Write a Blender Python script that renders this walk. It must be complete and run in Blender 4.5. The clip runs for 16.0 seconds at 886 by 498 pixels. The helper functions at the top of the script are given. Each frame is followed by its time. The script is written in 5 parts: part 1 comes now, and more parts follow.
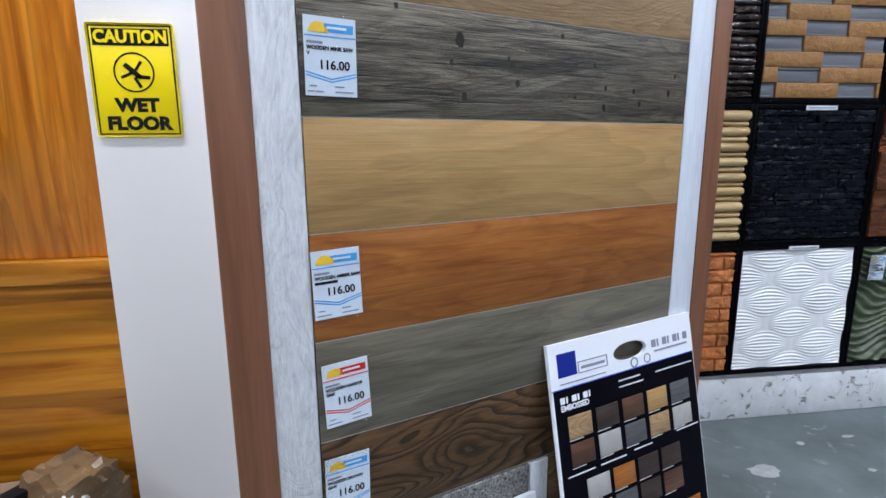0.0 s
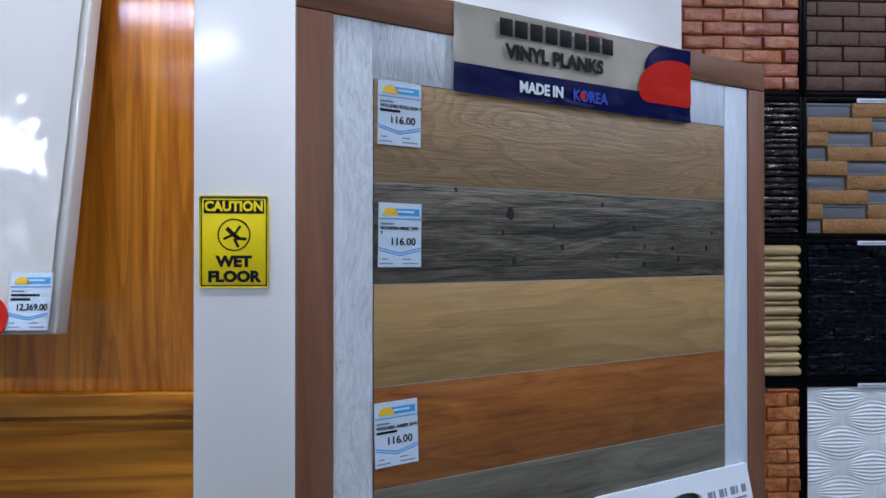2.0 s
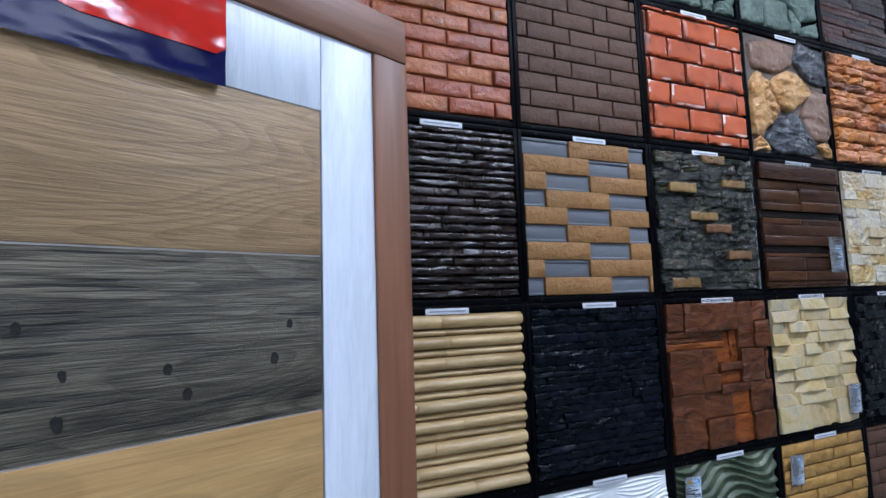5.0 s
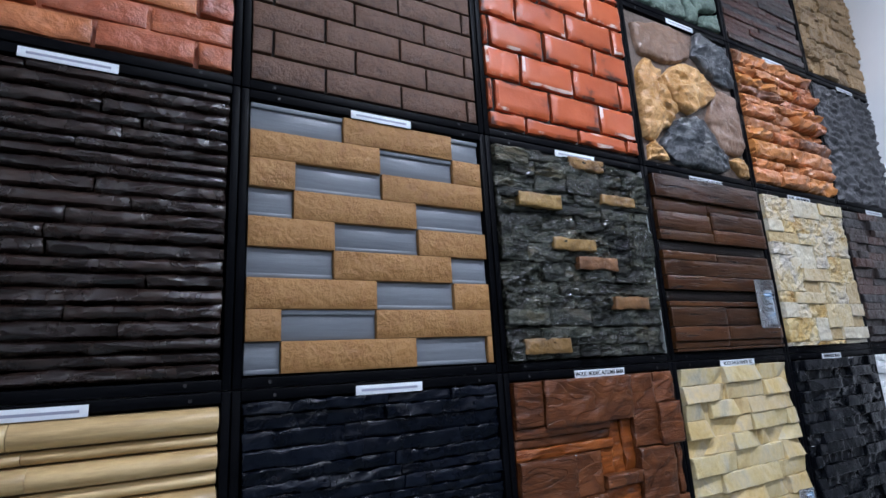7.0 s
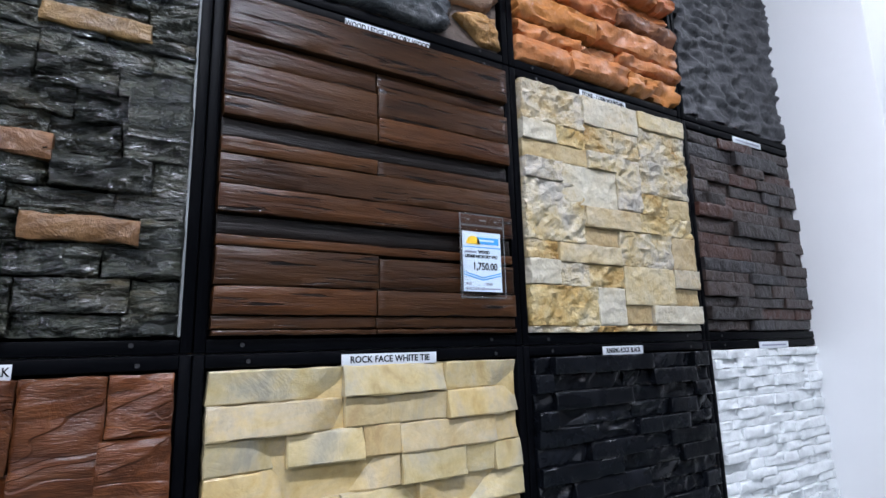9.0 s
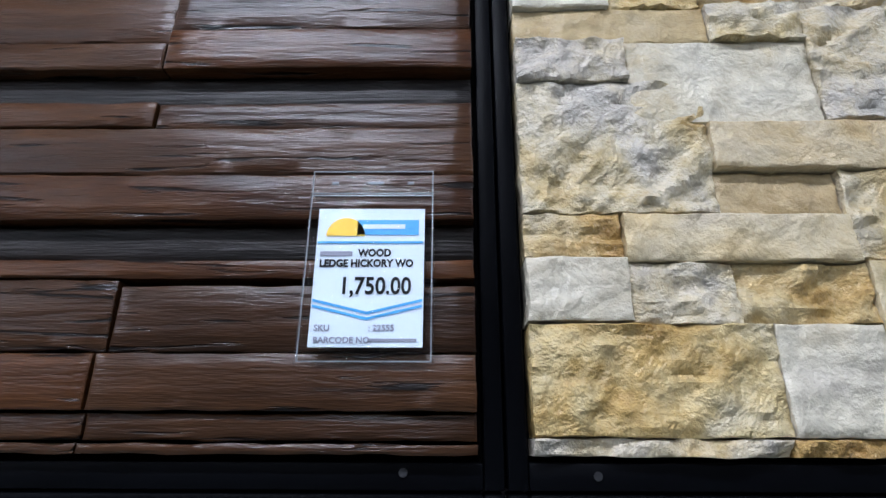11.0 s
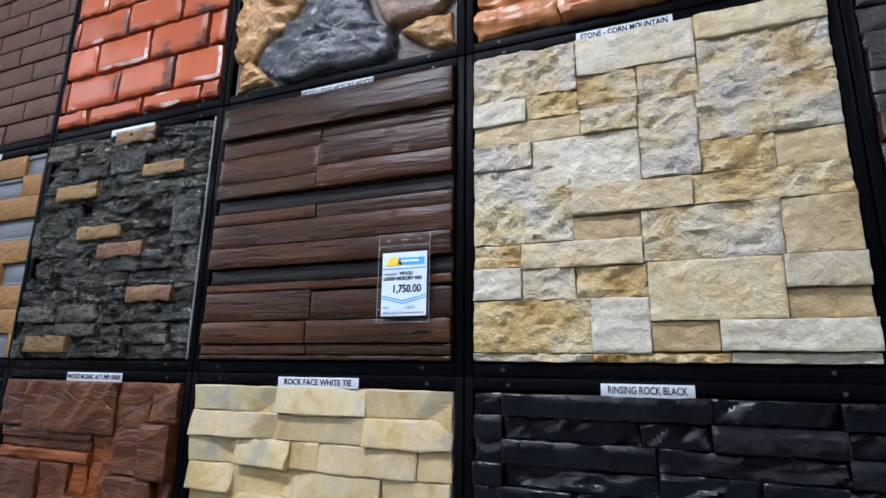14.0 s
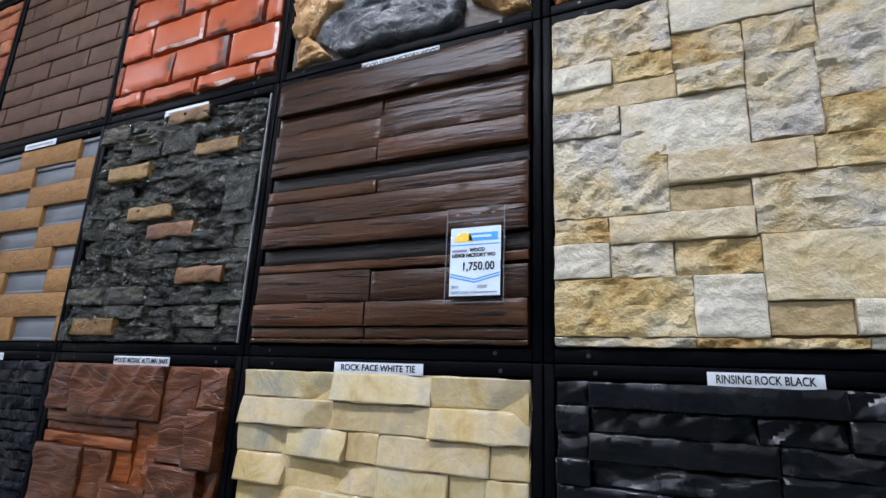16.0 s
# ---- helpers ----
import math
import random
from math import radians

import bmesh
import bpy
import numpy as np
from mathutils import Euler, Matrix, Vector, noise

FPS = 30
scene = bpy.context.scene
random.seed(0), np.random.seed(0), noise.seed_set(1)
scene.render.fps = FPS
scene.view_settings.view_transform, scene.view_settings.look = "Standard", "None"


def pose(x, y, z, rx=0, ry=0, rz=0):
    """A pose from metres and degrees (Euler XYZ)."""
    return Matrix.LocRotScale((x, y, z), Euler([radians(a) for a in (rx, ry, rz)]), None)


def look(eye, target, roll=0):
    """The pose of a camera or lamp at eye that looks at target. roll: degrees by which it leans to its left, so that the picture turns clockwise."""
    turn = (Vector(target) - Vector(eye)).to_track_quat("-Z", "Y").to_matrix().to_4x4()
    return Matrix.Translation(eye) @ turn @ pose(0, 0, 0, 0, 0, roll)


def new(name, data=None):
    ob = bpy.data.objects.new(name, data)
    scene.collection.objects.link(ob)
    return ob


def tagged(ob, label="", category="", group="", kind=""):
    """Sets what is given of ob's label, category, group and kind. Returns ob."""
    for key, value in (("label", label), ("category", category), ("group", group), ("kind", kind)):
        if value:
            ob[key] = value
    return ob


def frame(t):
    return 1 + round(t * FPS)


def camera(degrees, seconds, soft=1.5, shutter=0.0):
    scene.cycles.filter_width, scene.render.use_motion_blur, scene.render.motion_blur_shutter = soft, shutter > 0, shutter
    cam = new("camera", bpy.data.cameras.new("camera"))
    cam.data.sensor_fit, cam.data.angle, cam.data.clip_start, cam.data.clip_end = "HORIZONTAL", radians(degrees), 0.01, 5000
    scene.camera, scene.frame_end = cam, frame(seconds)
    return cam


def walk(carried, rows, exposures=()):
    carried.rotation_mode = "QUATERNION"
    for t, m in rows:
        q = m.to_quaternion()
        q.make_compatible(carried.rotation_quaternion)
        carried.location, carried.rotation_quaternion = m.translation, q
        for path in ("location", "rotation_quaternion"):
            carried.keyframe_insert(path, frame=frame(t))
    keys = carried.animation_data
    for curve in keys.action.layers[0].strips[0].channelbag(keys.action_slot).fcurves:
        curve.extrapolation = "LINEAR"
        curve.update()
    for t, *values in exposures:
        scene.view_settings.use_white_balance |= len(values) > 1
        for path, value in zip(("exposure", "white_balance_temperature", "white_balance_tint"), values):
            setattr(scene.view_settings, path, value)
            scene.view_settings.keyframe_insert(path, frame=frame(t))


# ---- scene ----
cam = camera(80.2, 16.0)
PATH = [
    (0, (0.334, 0.187, 1.379), (0.595, 2.131, 0.991), -0.4),
    (0.5, (0.33, 0.093, 1.467), (0.534, 2.068, 1.228), 0.1),
    (1, (0.318, 0.066, 1.487), (0.479, 2.057, 1.379), 0.3),
    (1.5, (0.321, 0.064, 1.502), (0.442, 2.06, 1.476), -0.2),
    (2, (0.317, 0.084, 1.496), (0.395, 2.082, 1.504), 0.0),
    (2.5, (0.333, 0.101, 1.496), (0.373, 2.1, 1.527), 0.2),
    (3, (0.348, 0.2, 1.479), (0.365, 2.2, 1.512), 0.3),
    (3.5, (0.353, 0.401, 1.491), (0.423, 2.399, 1.527), 0.9),
    (4, (0.5, 0.553, 1.49), (0.807, 2.527, 1.575), 0.2),
    (4.5, (0.783, 0.653, 1.53), (1.397, 2.551, 1.674), -1.4),
    (4.7, (0.884, 0.704, 1.56), (1.617, 2.559, 1.719), -1.8),
    (6.8, (1.78, 1.244, 1.579), (2.701, 2.961, 2.029), -3.4),
    (7, (1.902, 1.291, 1.573), (2.865, 2.988, 2.01), -3.2),
    (7.5, (2.21, 1.344, 1.553), (3.328, 2.954, 1.954), -3.7),
    (8, (2.583, 1.345, 1.578), (3.773, 2.904, 1.966), -3.4),
    (8.5, (2.94, 1.435, 1.571), (4.067, 3.052, 1.912), -2.0),
    (9, (3.251, 1.514, 1.554), (4.253, 3.206, 1.916), -1.4),
    (9.2, (3.381, 1.546, 1.572), (4.319, 3.273, 1.944), -1.2),
    (11.3, (3.947, 1.979, 1.588), (3.772, 3.843, 2.291), 0.6),
    (11.5, (3.953, 1.979, 1.587), (3.69, 3.836, 2.281), 0.7),
    (12, (3.973, 1.901, 1.581), (3.549, 3.746, 2.228), 0.4),
    (12.5, (3.981, 1.763, 1.556), (3.462, 3.612, 2.112), -0.3),
    (13, (4.065, 1.663, 1.553), (3.515, 3.53, 2.011), -1.2),
    (13.5, (4.224, 1.6, 1.55), (3.603, 3.456, 1.963), -0.1),
    (14, (4.295, 1.49, 1.562), (3.584, 3.305, 2.009), 0.8),
    (14.5, (4.316, 1.318, 1.546), (3.544, 3.105, 2.006), 0.6),
    (15, (4.322, 1.222, 1.549), (3.514, 2.996, 1.997), 1.0),
    (15.5, (4.29, 1.268, 1.537), (3.442, 3.023, 1.987), 2.0),
    (16, (4.186, 1.553, 1.511), (3.376, 3.313, 2.007), 2.5),
]
EXPOSURES = [(0.0, 0.25, 6800, 10), (0.7, -0.12, 6500, 10), (1.5, -0.39, 6150, 10), (3.5, -0.36, 6100, 10), (4.2, -0.1, 6050, 10), (4.5, 0.08, 6050, 10), (7.0, 0.28, 6300, 10), (8.0, 0.31, 6650, 10), (9.0, 0.38, 6600, 10), (11.5, 0.32, 6500, 10), (13.0, 0.38, 6500, 10), (14.5, 0.32, 6600, 10), (16.0, 0.27, 6650, 10)]
walk(cam, [(t, look(eye, target, roll)) for t, eye, target, roll in PATH], EXPOSURES)


# ---- world, lights ----
world = bpy.data.worlds.new("world")
scene.world = world
world.use_nodes = True
world.node_tree.nodes["Background"].inputs[0].default_value = (0.8, 0.9, 1.0, 1)
world.node_tree.nodes["Background"].inputs[1].default_value = 0.05
CEIL = 4.0
LAMPS = [(x, y) for y in (0.75, -2.5, -5.4, -8.3) for x in (-7.2, -3.9, -0.6, 3.2, 6.6)]
LAMP_W = 69.0


# ---- materials ----
def tree(name, rough=0.6, metal=0.0, spec=0.5, coat=0.0):
    m = bpy.data.materials.new(name)
    m.use_nodes = True
    t = m.node_tree
    b = t.nodes["Principled BSDF"]
    b.inputs["Roughness"].default_value = rough
    b.inputs["Metallic"].default_value = metal
    b.inputs["Specular IOR Level"].default_value = spec
    b.inputs["Coat Weight"].default_value = coat
    b.inputs["Coat Roughness"].default_value = 0.12
    return m, t, b


def node(t, kind, links=(), **props):
    n = t.nodes.new(kind)
    for k, v in props.items():
        n.inputs[k.replace("_", " ")].default_value = v
    for key, sock in links:
        t.links.new(sock, n.inputs[key])
    return n


def coords(t, scale=(1, 1, 1), by_piece=True):
    c = node(t, "ShaderNodeTexCoord")
    out = c.outputs["Object"]
    if by_piece:
        r = node(t, "ShaderNodeObjectInfo")
        mul = node(t, "ShaderNodeVectorMath", [(0, r.outputs["Random"])])
        mul.operation = "MULTIPLY"
        mul.inputs[1].default_value = (7.3, 5.1, 9.7)
        add = node(t, "ShaderNodeVectorMath", [(0, out), (1, mul.outputs[0])])
        out = add.outputs[0]
    m = node(t, "ShaderNodeMapping", [("Vector", out)])
    m.inputs["Scale"].default_value = scale
    return m.outputs[0]


def ramp(t, fac, stops):
    r = node(t, "ShaderNodeValToRGB", [("Fac", fac)])
    e = r.color_ramp.elements
    while len(e) < len(stops):
        e.new(0.5)
    for el, (pos, col) in zip(e, stops):
        el.position, el.color = pos, (*col, 1)
    return r.outputs["Color"]


def mix(t, fac, a, b, how="MIX"):
    n = t.nodes.new("ShaderNodeMix")
    n.data_type, n.blend_type = "RGBA", how
    for i, v in ((0, fac), (6, a), (7, b)):
        if isinstance(v, bpy.types.NodeSocket):
            t.links.new(v, n.inputs[i])
        else:
            n.inputs[i].default_value = v if i == 0 else (*v, 1)
    return n.outputs[2]


def vary(t, col, amount, hue=0.0):
    """Lightness, and a little hue, that changes from piece to piece."""
    r = node(t, "ShaderNodeObjectInfo").outputs["Random"]
    v = node(t, "ShaderNodeMapRange", [("Value", r)], To_Min=1 - amount, To_Max=1 + amount).outputs[0]
    h = node(t, "ShaderNodeMapRange", [("Value", r)], To_Min=0.5 - hue, To_Max=0.5 + hue).outputs[0]
    return node(t, "ShaderNodeHueSaturation", [("Hue", h), ("Value", v), ("Color", col)]).outputs[0]


def bump(t, b, height, strength, distance):
    n = node(t, "ShaderNodeBump", [("Height", height)], Strength=strength, Distance=distance)
    t.links.new(n.outputs[0], b.inputs["Normal"])


def stone(name, cols, scale=14, rough=0.6, relief=0.5, grain=90, var=0.15, hue=0.0, coat=0.0, stretch=(1, 1, 1), dirt=0.25, piece_cols=None, spec=0.4, blend=0.55, chip=24.0, gritty=0.1, flow=0.35):
    """Painted cast stone: mottled colour at two scales and a chipped relief."""
    m, t, b = tree(name, rough, coat=coat, spec=spec)
    v = coords(t, stretch)
    n1 = node(t, "ShaderNodeTexNoise", [("Vector", v)], Scale=scale, Detail=8.0, Roughness=0.66, Distortion=flow)
    k = len(cols) - 1
    col = ramp(t, n1.outputs["Fac"], [(0.32 + 0.36 * i / k, c) for i, c in enumerate(cols)])
    if piece_cols:
        r = node(t, "ShaderNodeObjectInfo").outputs["Random"]
        pc = node(t, "ShaderNodeValToRGB", [("Fac", r)])
        pc.color_ramp.interpolation = "CONSTANT"
        e = pc.color_ramp.elements
        while len(e) < len(piece_cols):
            e.new(0.5)
        for i, (el, c) in enumerate(zip(e, piece_cols)):
            el.position, el.color = i / len(piece_cols), (*c, 1)
        col = mix(t, blend, col, pc.outputs["Color"])
    n2 = node(t, "ShaderNodeTexNoise", [("Vector", v)], Scale=grain, Detail=5.0, Roughness=0.7)
    g = ramp(t, n2.outputs["Fac"], [(0.3, (1 - dirt,) * 3), (0.7, (1 + dirt * 0.4,) * 3)])
    col = vary(t, mix(t, 1.0, col, g, "MULTIPLY"), var, hue)
    t.links.new(col, b.inputs["Base Color"])
    nb = node(t, "ShaderNodeTexNoise", [("Vector", v)], Scale=chip, Detail=5.0, Roughness=0.58, Distortion=flow)
    hgt = node(t, "ShaderNodeMath", [(0, n2.outputs["Fac"]), (2, nb.outputs["Fac"])])
    hgt.operation = "MULTIPLY_ADD"
    hgt.inputs[1].default_value = gritty
    bump(t, b, hgt.outputs[0], relief, 0.04)
    rr = node(t, "ShaderNodeMapRange", [("Value", n1.outputs["Fac"])], To_Min=max(0.05, rough - 0.15), To_Max=min(1, rough + 0.15))
    t.links.new(rr.outputs[0], b.inputs["Roughness"])
    return m


def wood(name, cols, along="X", scale=3.0, stretch=14.0, rough=0.45, relief=0.25, knot_col=(0.02, 0.015, 0.012), coat=0.0, var=0.06, fine=0.35, rings=0.5, streaks=0.0, spec=0.5, groove=0.35, fibre=0.35, crack_scale=2.0, crack_at=0.60, contours=0.0, contour_dark=0.3, loops=(1.6, 9.0), finer=1.0):
    """Timber: long streaks of grain with slow waves, growth lines, fine fibres, and knots where the board has them."""
    m, t, b = tree(name, rough, coat=coat, spec=spec)
    s = [stretch, stretch, stretch]
    s["XYZ".index(along)] = 1.0
    v = coords(t, tuple(s))
    wob = node(t, "ShaderNodeTexNoise", [("Vector", coords(t, tuple(x * 0.16 for x in s)))], Scale=scale * 1.3, Detail=3.0, Distortion=1.2)
    moved = node(t, "ShaderNodeVectorMath", [(0, v), (1, wob.outputs["Color"])])
    moved.operation = "ADD"
    n1 = node(t, "ShaderNodeTexNoise", [("Vector", moved.outputs[0])], Scale=scale, Detail=7.0, Roughness=0.6, Distortion=rings)
    k = len(cols) - 1
    col = ramp(t, n1.outputs["Fac"], [(0.3 + 0.4 * i / k, c) for i, c in enumerate(cols)])
    fs = [stretch * 5] * 3
    fs["XYZ".index(along)] = 2.2 / finer ** 0.8
    n2 = node(t, "ShaderNodeTexNoise", [("Vector", coords(t, tuple(fs)))], Scale=scale * 1.2 * finer, Detail=4.0, Roughness=0.7)
    g = ramp(t, n2.outputs["Fac"], [(0.3, (1 - fine,) * 3), (0.62, (1.0,) * 3), (0.8, (1 + 0.3 * fine,) * 3)])
    col = mix(t, 1.0, col, g, "MULTIPLY")
    hh = node(t, "ShaderNodeMath", [(0, n2.outputs["Fac"]), (2, n1.outputs["Fac"])])
    hh.operation = "MULTIPLY_ADD"
    hh.inputs[1].default_value = fibre
    height = hh.outputs[0]
    if contours:
        qs = [loops[1]] * 3
        qs["XYZ".index(along)] = loops[0]
        q = node(t, "ShaderNodeTexNoise", [("Vector", coords(t, tuple(qs)))], Scale=1.0, Detail=1.2, Roughness=0.45, Distortion=0.35)
        jag = node(t, "ShaderNodeMath", [(0, n2.outputs["Fac"]), (2, q.outputs["Fac"])])
        jag.operation = "MULTIPLY_ADD"
        jag.inputs[1].default_value = 0.02
        many = node(t, "ShaderNodeMath", [(0, jag.outputs[0])])
        many.operation = "MULTIPLY"
        many.inputs[1].default_value = contours
        fr = node(t, "ShaderNodeMath", [(0, many.outputs[0])])
        fr.operation = "FRACT"
        ring = ramp(t, fr.outputs[0], [(0.0, (1 - contour_dark,) * 3), (0.16, (1 - contour_dark * 0.8,) * 3), (0.5, (1.0,) * 3), (0.93, (1.04,) * 3), (1.0, (1 - contour_dark,) * 3)])
        faint = ramp(t, n1.outputs["Fac"], [(0.36, (0.7, 0.7, 0.7)), (0.6, (1, 1, 1))])
        col = mix(t, faint, col, mix(t, 1.0, col, ring, "MULTIPLY"))
        hr = node(t, "ShaderNodeMath", [(0, ring), (2, height)])
        hr.operation = "MULTIPLY_ADD"
        hr.inputs[1].default_value = groove
        height = hr.outputs[0]
    if streaks:
        cs = [stretch * 3.0] * 3
        cs["XYZ".index(along)] = 1.0
        n3 = node(t, "ShaderNodeTexNoise", [("Vector", coords(t, tuple(cs)))], Scale=scale * crack_scale, Detail=3.0, Roughness=0.55, Distortion=0.3)
        crack = ramp(t, n3.outputs["Fac"], [(crack_at, (0, 0, 0)), (crack_at + 0.05, (streaks,) * 3)])
        col = mix(t, crack, col, knot_col)
        h3 = node(t, "ShaderNodeMath", [(0, crack), (2, height)])
        h3.operation = "MULTIPLY_ADD"
        h3.inputs[1].default_value = -1.2
        height = h3.outputs[0]
    t.links.new(vary(t, col, var), b.inputs["Base Color"])
    bump(t, b, height, relief, 0.006)
    return m


def paint(name, col, rough=0.5, blotch=0.06, scale=3.0, relief=0.05, coat=0.0, metal=0.0, grain=160.0, stain=None, stain_at=(0.6, 0.72), spec=0.5):
    m, t, b = tree(name, rough, metal, coat=coat, spec=spec)
    v = coords(t, by_piece=False)
    n1 = node(t, "ShaderNodeTexNoise", [("Vector", v)], Scale=scale, Detail=6.0, Roughness=0.65)
    c = ramp(t, n1.outputs["Fac"], [(0.3, tuple(x * (1 - blotch) for x in col)), (0.7, tuple(min(1, x * (1 + blotch)) for x in col))])
    if stain:
        n3 = node(t, "ShaderNodeTexNoise", [("Vector", v)], Scale=scale * 2.3, Detail=8.0, Roughness=0.7, Distortion=0.8)
        c = mix(t, ramp(t, n3.outputs["Fac"], [(stain_at[0], (0, 0, 0)), (stain_at[1], (1, 1, 1))]), c, stain)
    t.links.new(c, b.inputs["Base Color"])
    n2 = node(t, "ShaderNodeTexNoise", [("Vector", v)], Scale=grain, Detail=3.0)
    bump(t, b, n2.outputs["Fac"], relief, 0.003)
    rr = node(t, "ShaderNodeMapRange", [("Value", n1.outputs["Fac"])], To_Min=max(0.03, rough - 0.06), To_Max=min(1, rough + 0.08))
    t.links.new(rr.outputs[0], b.inputs["Roughness"])
    return m


def glow(name, col, strength):
    m = bpy.data.materials.new(name)
    m.use_nodes = True
    t = m.node_tree
    e = node(t, "ShaderNodeEmission", Color=(*col, 1), Strength=strength)
    t.links.new(e.outputs[0], t.nodes["Material Output"].inputs[0])
    return m


M_WALL = paint("white_wall_paint", (0.86, 0.86, 0.865), 0.5, 0.03, 1.2, 0.06)
M_FARWALL = paint("grey_wall_paint", (0.28, 0.28, 0.29), 0.6, 0.03, 1.2, 0.06)
M_COLUMN = paint("white_gloss_cladding", (0.84, 0.81, 0.775), 0.16, 0.02, 1.5, 0.02, coat=0.3)
M_CEIL = paint("ceiling_paint", (0.28, 0.28, 0.29), 0.8)
M_FLOOR = paint("bare_concrete", (0.125, 0.152, 0.152), 0.42, 0.35, 2.6, 0.2, grain=60, stain=(0.34, 0.37, 0.37), stain_at=(0.60, 0.70))
M_PLINTH = paint("stained_plaster", (0.70, 0.73, 0.75), 0.75, 0.16, 6.0, 0.4, grain=40, stain=(0.20, 0.20, 0.19), stain_at=(0.57, 0.64))
M_STEEL = paint("black_painted_steel", (0.0018, 0.002, 0.0028), 0.42, 0.25, 9.0, 0.04, spec=0.035)
M_SPILL = paint("dried_grey_white_paint", (0.42, 0.44, 0.44), 0.6, 0.2, 20, 0.2)
M_CEMENT = paint("bare_cement", (0.20, 0.205, 0.205), 0.7, 0.1, 12, 0.2)
M_BACK = paint("black_backing", (0.002, 0.002, 0.0025), 0.8, spec=0.05)
M_TICKET = paint("pale_blue_ticket_card", (0.64, 0.74, 0.82), 0.45, 0.02)
M_PAPER = paint("white_paper", (0.80, 0.84, 0.88), 0.45, 0.02)
M_STRIP = paint("matt_white_label", (0.62, 0.65, 0.68), 0.6, 0.04, 20, spec=0.3)
M_JOINT = paint("pale_joint_filler", (0.50, 0.48, 0.45), 0.7)
M_SCREW = paint("worn_screw_head", (0.022, 0.022, 0.024), 0.4, 0.4, 90, spec=0.3)
M_INK = paint("black_ink", (0.006, 0.006, 0.007), 0.6, spec=0.15)
M_GREYINK = paint("grey_print", (0.24, 0.25, 0.32), 0.5)
M_BLUE = paint("light_blue_print", (0.05, 0.36, 0.72), 0.45)
M_ROYAL = paint("royal_blue_print", (0.004, 0.05, 0.46), 0.4)
M_NAVY = paint("navy_print", (0.003, 0.005, 0.06), 0.2, 0.1, 8, 0.9, grain=11, spec=0.2)
M_RED = paint("red_print", (0.62, 0.025, 0.016), 0.12, 0.08, 8, 1.0, grain=14)
M_SUNYEL = paint("yellow_print", (0.9, 0.58, 0.04), 0.4)
M_SIGN = paint("yellow_sign_face", (0.86, 0.68, 0.006), 0.3, 0.03, spec=0.3)
M_BEIGE = paint("glossy_beige_vinyl", (0.48, 0.43, 0.34), 0.16, 0.08, 9, 0.9, coat=0.25, grain=11)
M_ACRYL = paint("white_acrylic", (0.64, 0.61, 0.56), 0.1, 0.03, 3, 0.03, coat=0.4)
M_CARD = paint("brown_cardboard", (0.19, 0.122, 0.068), 0.7, 0.2, 9, 0.2)
M_KRAFT = paint("crumpled_kraft_wrap", (0.15, 0.092, 0.045), 0.25, 0.3, 14, 0.8, grain=22)
M_WFRAME = wood("brown_laminate_frame", [(0.15, 0.060, 0.030), (0.215, 0.091, 0.047), (0.26, 0.114, 0.061)], "Z", 2.0, 12, 0.45, 0.08, fine=0.15, spec=0.3)
M_WFRAMEH = wood("brown_laminate_rail", [(0.15, 0.060, 0.030), (0.215, 0.091, 0.047), (0.26, 0.114, 0.061)], "X", 2.0, 12, 0.45, 0.08, fine=0.15, spec=0.3)
M_WASH = wood("whitewashed_plank", [(0.50, 0.53, 0.555), (0.63, 0.66, 0.68), (0.70, 0.73, 0.75), (0.74, 0.77, 0.79)], "Z", 11.0, 2.6, 0.5, 0.5, fine=0.2, rings=1.4, streaks=0.22, knot_col=(0.40, 0.42, 0.44), crack_scale=2.2)
M_WASHB = wood("bluish_white_plank", [(0.60, 0.66, 0.73), (0.68, 0.74, 0.81), (0.72, 0.78, 0.85)], "Z", 5.0, 6, 0.4, 0.2, fine=0.1, rings=1.0)
M_TEAKV = wood("orange_veneer_upright", [(0.38, 0.098, 0.006), (0.58, 0.178, 0.011), (0.72, 0.250, 0.019), (0.80, 0.31, 0.031)], "Z", 1.6, 12, 0.15, 0.02, fine=0.16, rings=0.9, coat=0.3, groove=0.1, contours=9, contour_dark=0.26, loops=(0.5, 9.0))
M_TEAKH = wood("orange_veneer_level", [(0.20, 0.050, 0.004), (0.46, 0.155, 0.010), (0.58, 0.222, 0.016), (0.64, 0.262, 0.026)], "X", 1.3, 8, 0.24, 0.02, fine=0.16, rings=0.7, coat=0.1, groove=0.1, contours=7, contour_dark=0.45, loops=(0.4, 7.0), streaks=0.4, knot_col=(0.10, 0.022, 0.004), crack_scale=0.9)
P_ECRU = wood("ecru_vinyl", [(0.33, 0.205, 0.100), (0.40, 0.258, 0.130), (0.45, 0.302, 0.158)], "X", 2.8, 7, 0.42, 0.35, fine=0.34, rings=1.6, spec=0.36, fibre=0.8, groove=0.4, contours=26, contour_dark=0.26, loops=(2.0, 8.0), finer=2.4)
P_MINK = wood("weathered_grey_vinyl", [(0.016, 0.0132, 0.0090), (0.092, 0.079, 0.054), (0.205, 0.178, 0.125), (0.27, 0.237, 0.168)], "X", 2.6, 11, 0.42, 0.45, fine=0.8, rings=1.2, streaks=0.9, knot_col=(0.010, 0.0088, 0.007), spec=0.34, crack_scale=2.0, crack_at=0.595, fibre=1.2, groove=0.4, contours=20, contour_dark=0.35, loops=(2.0, 10.0), finer=2.2)
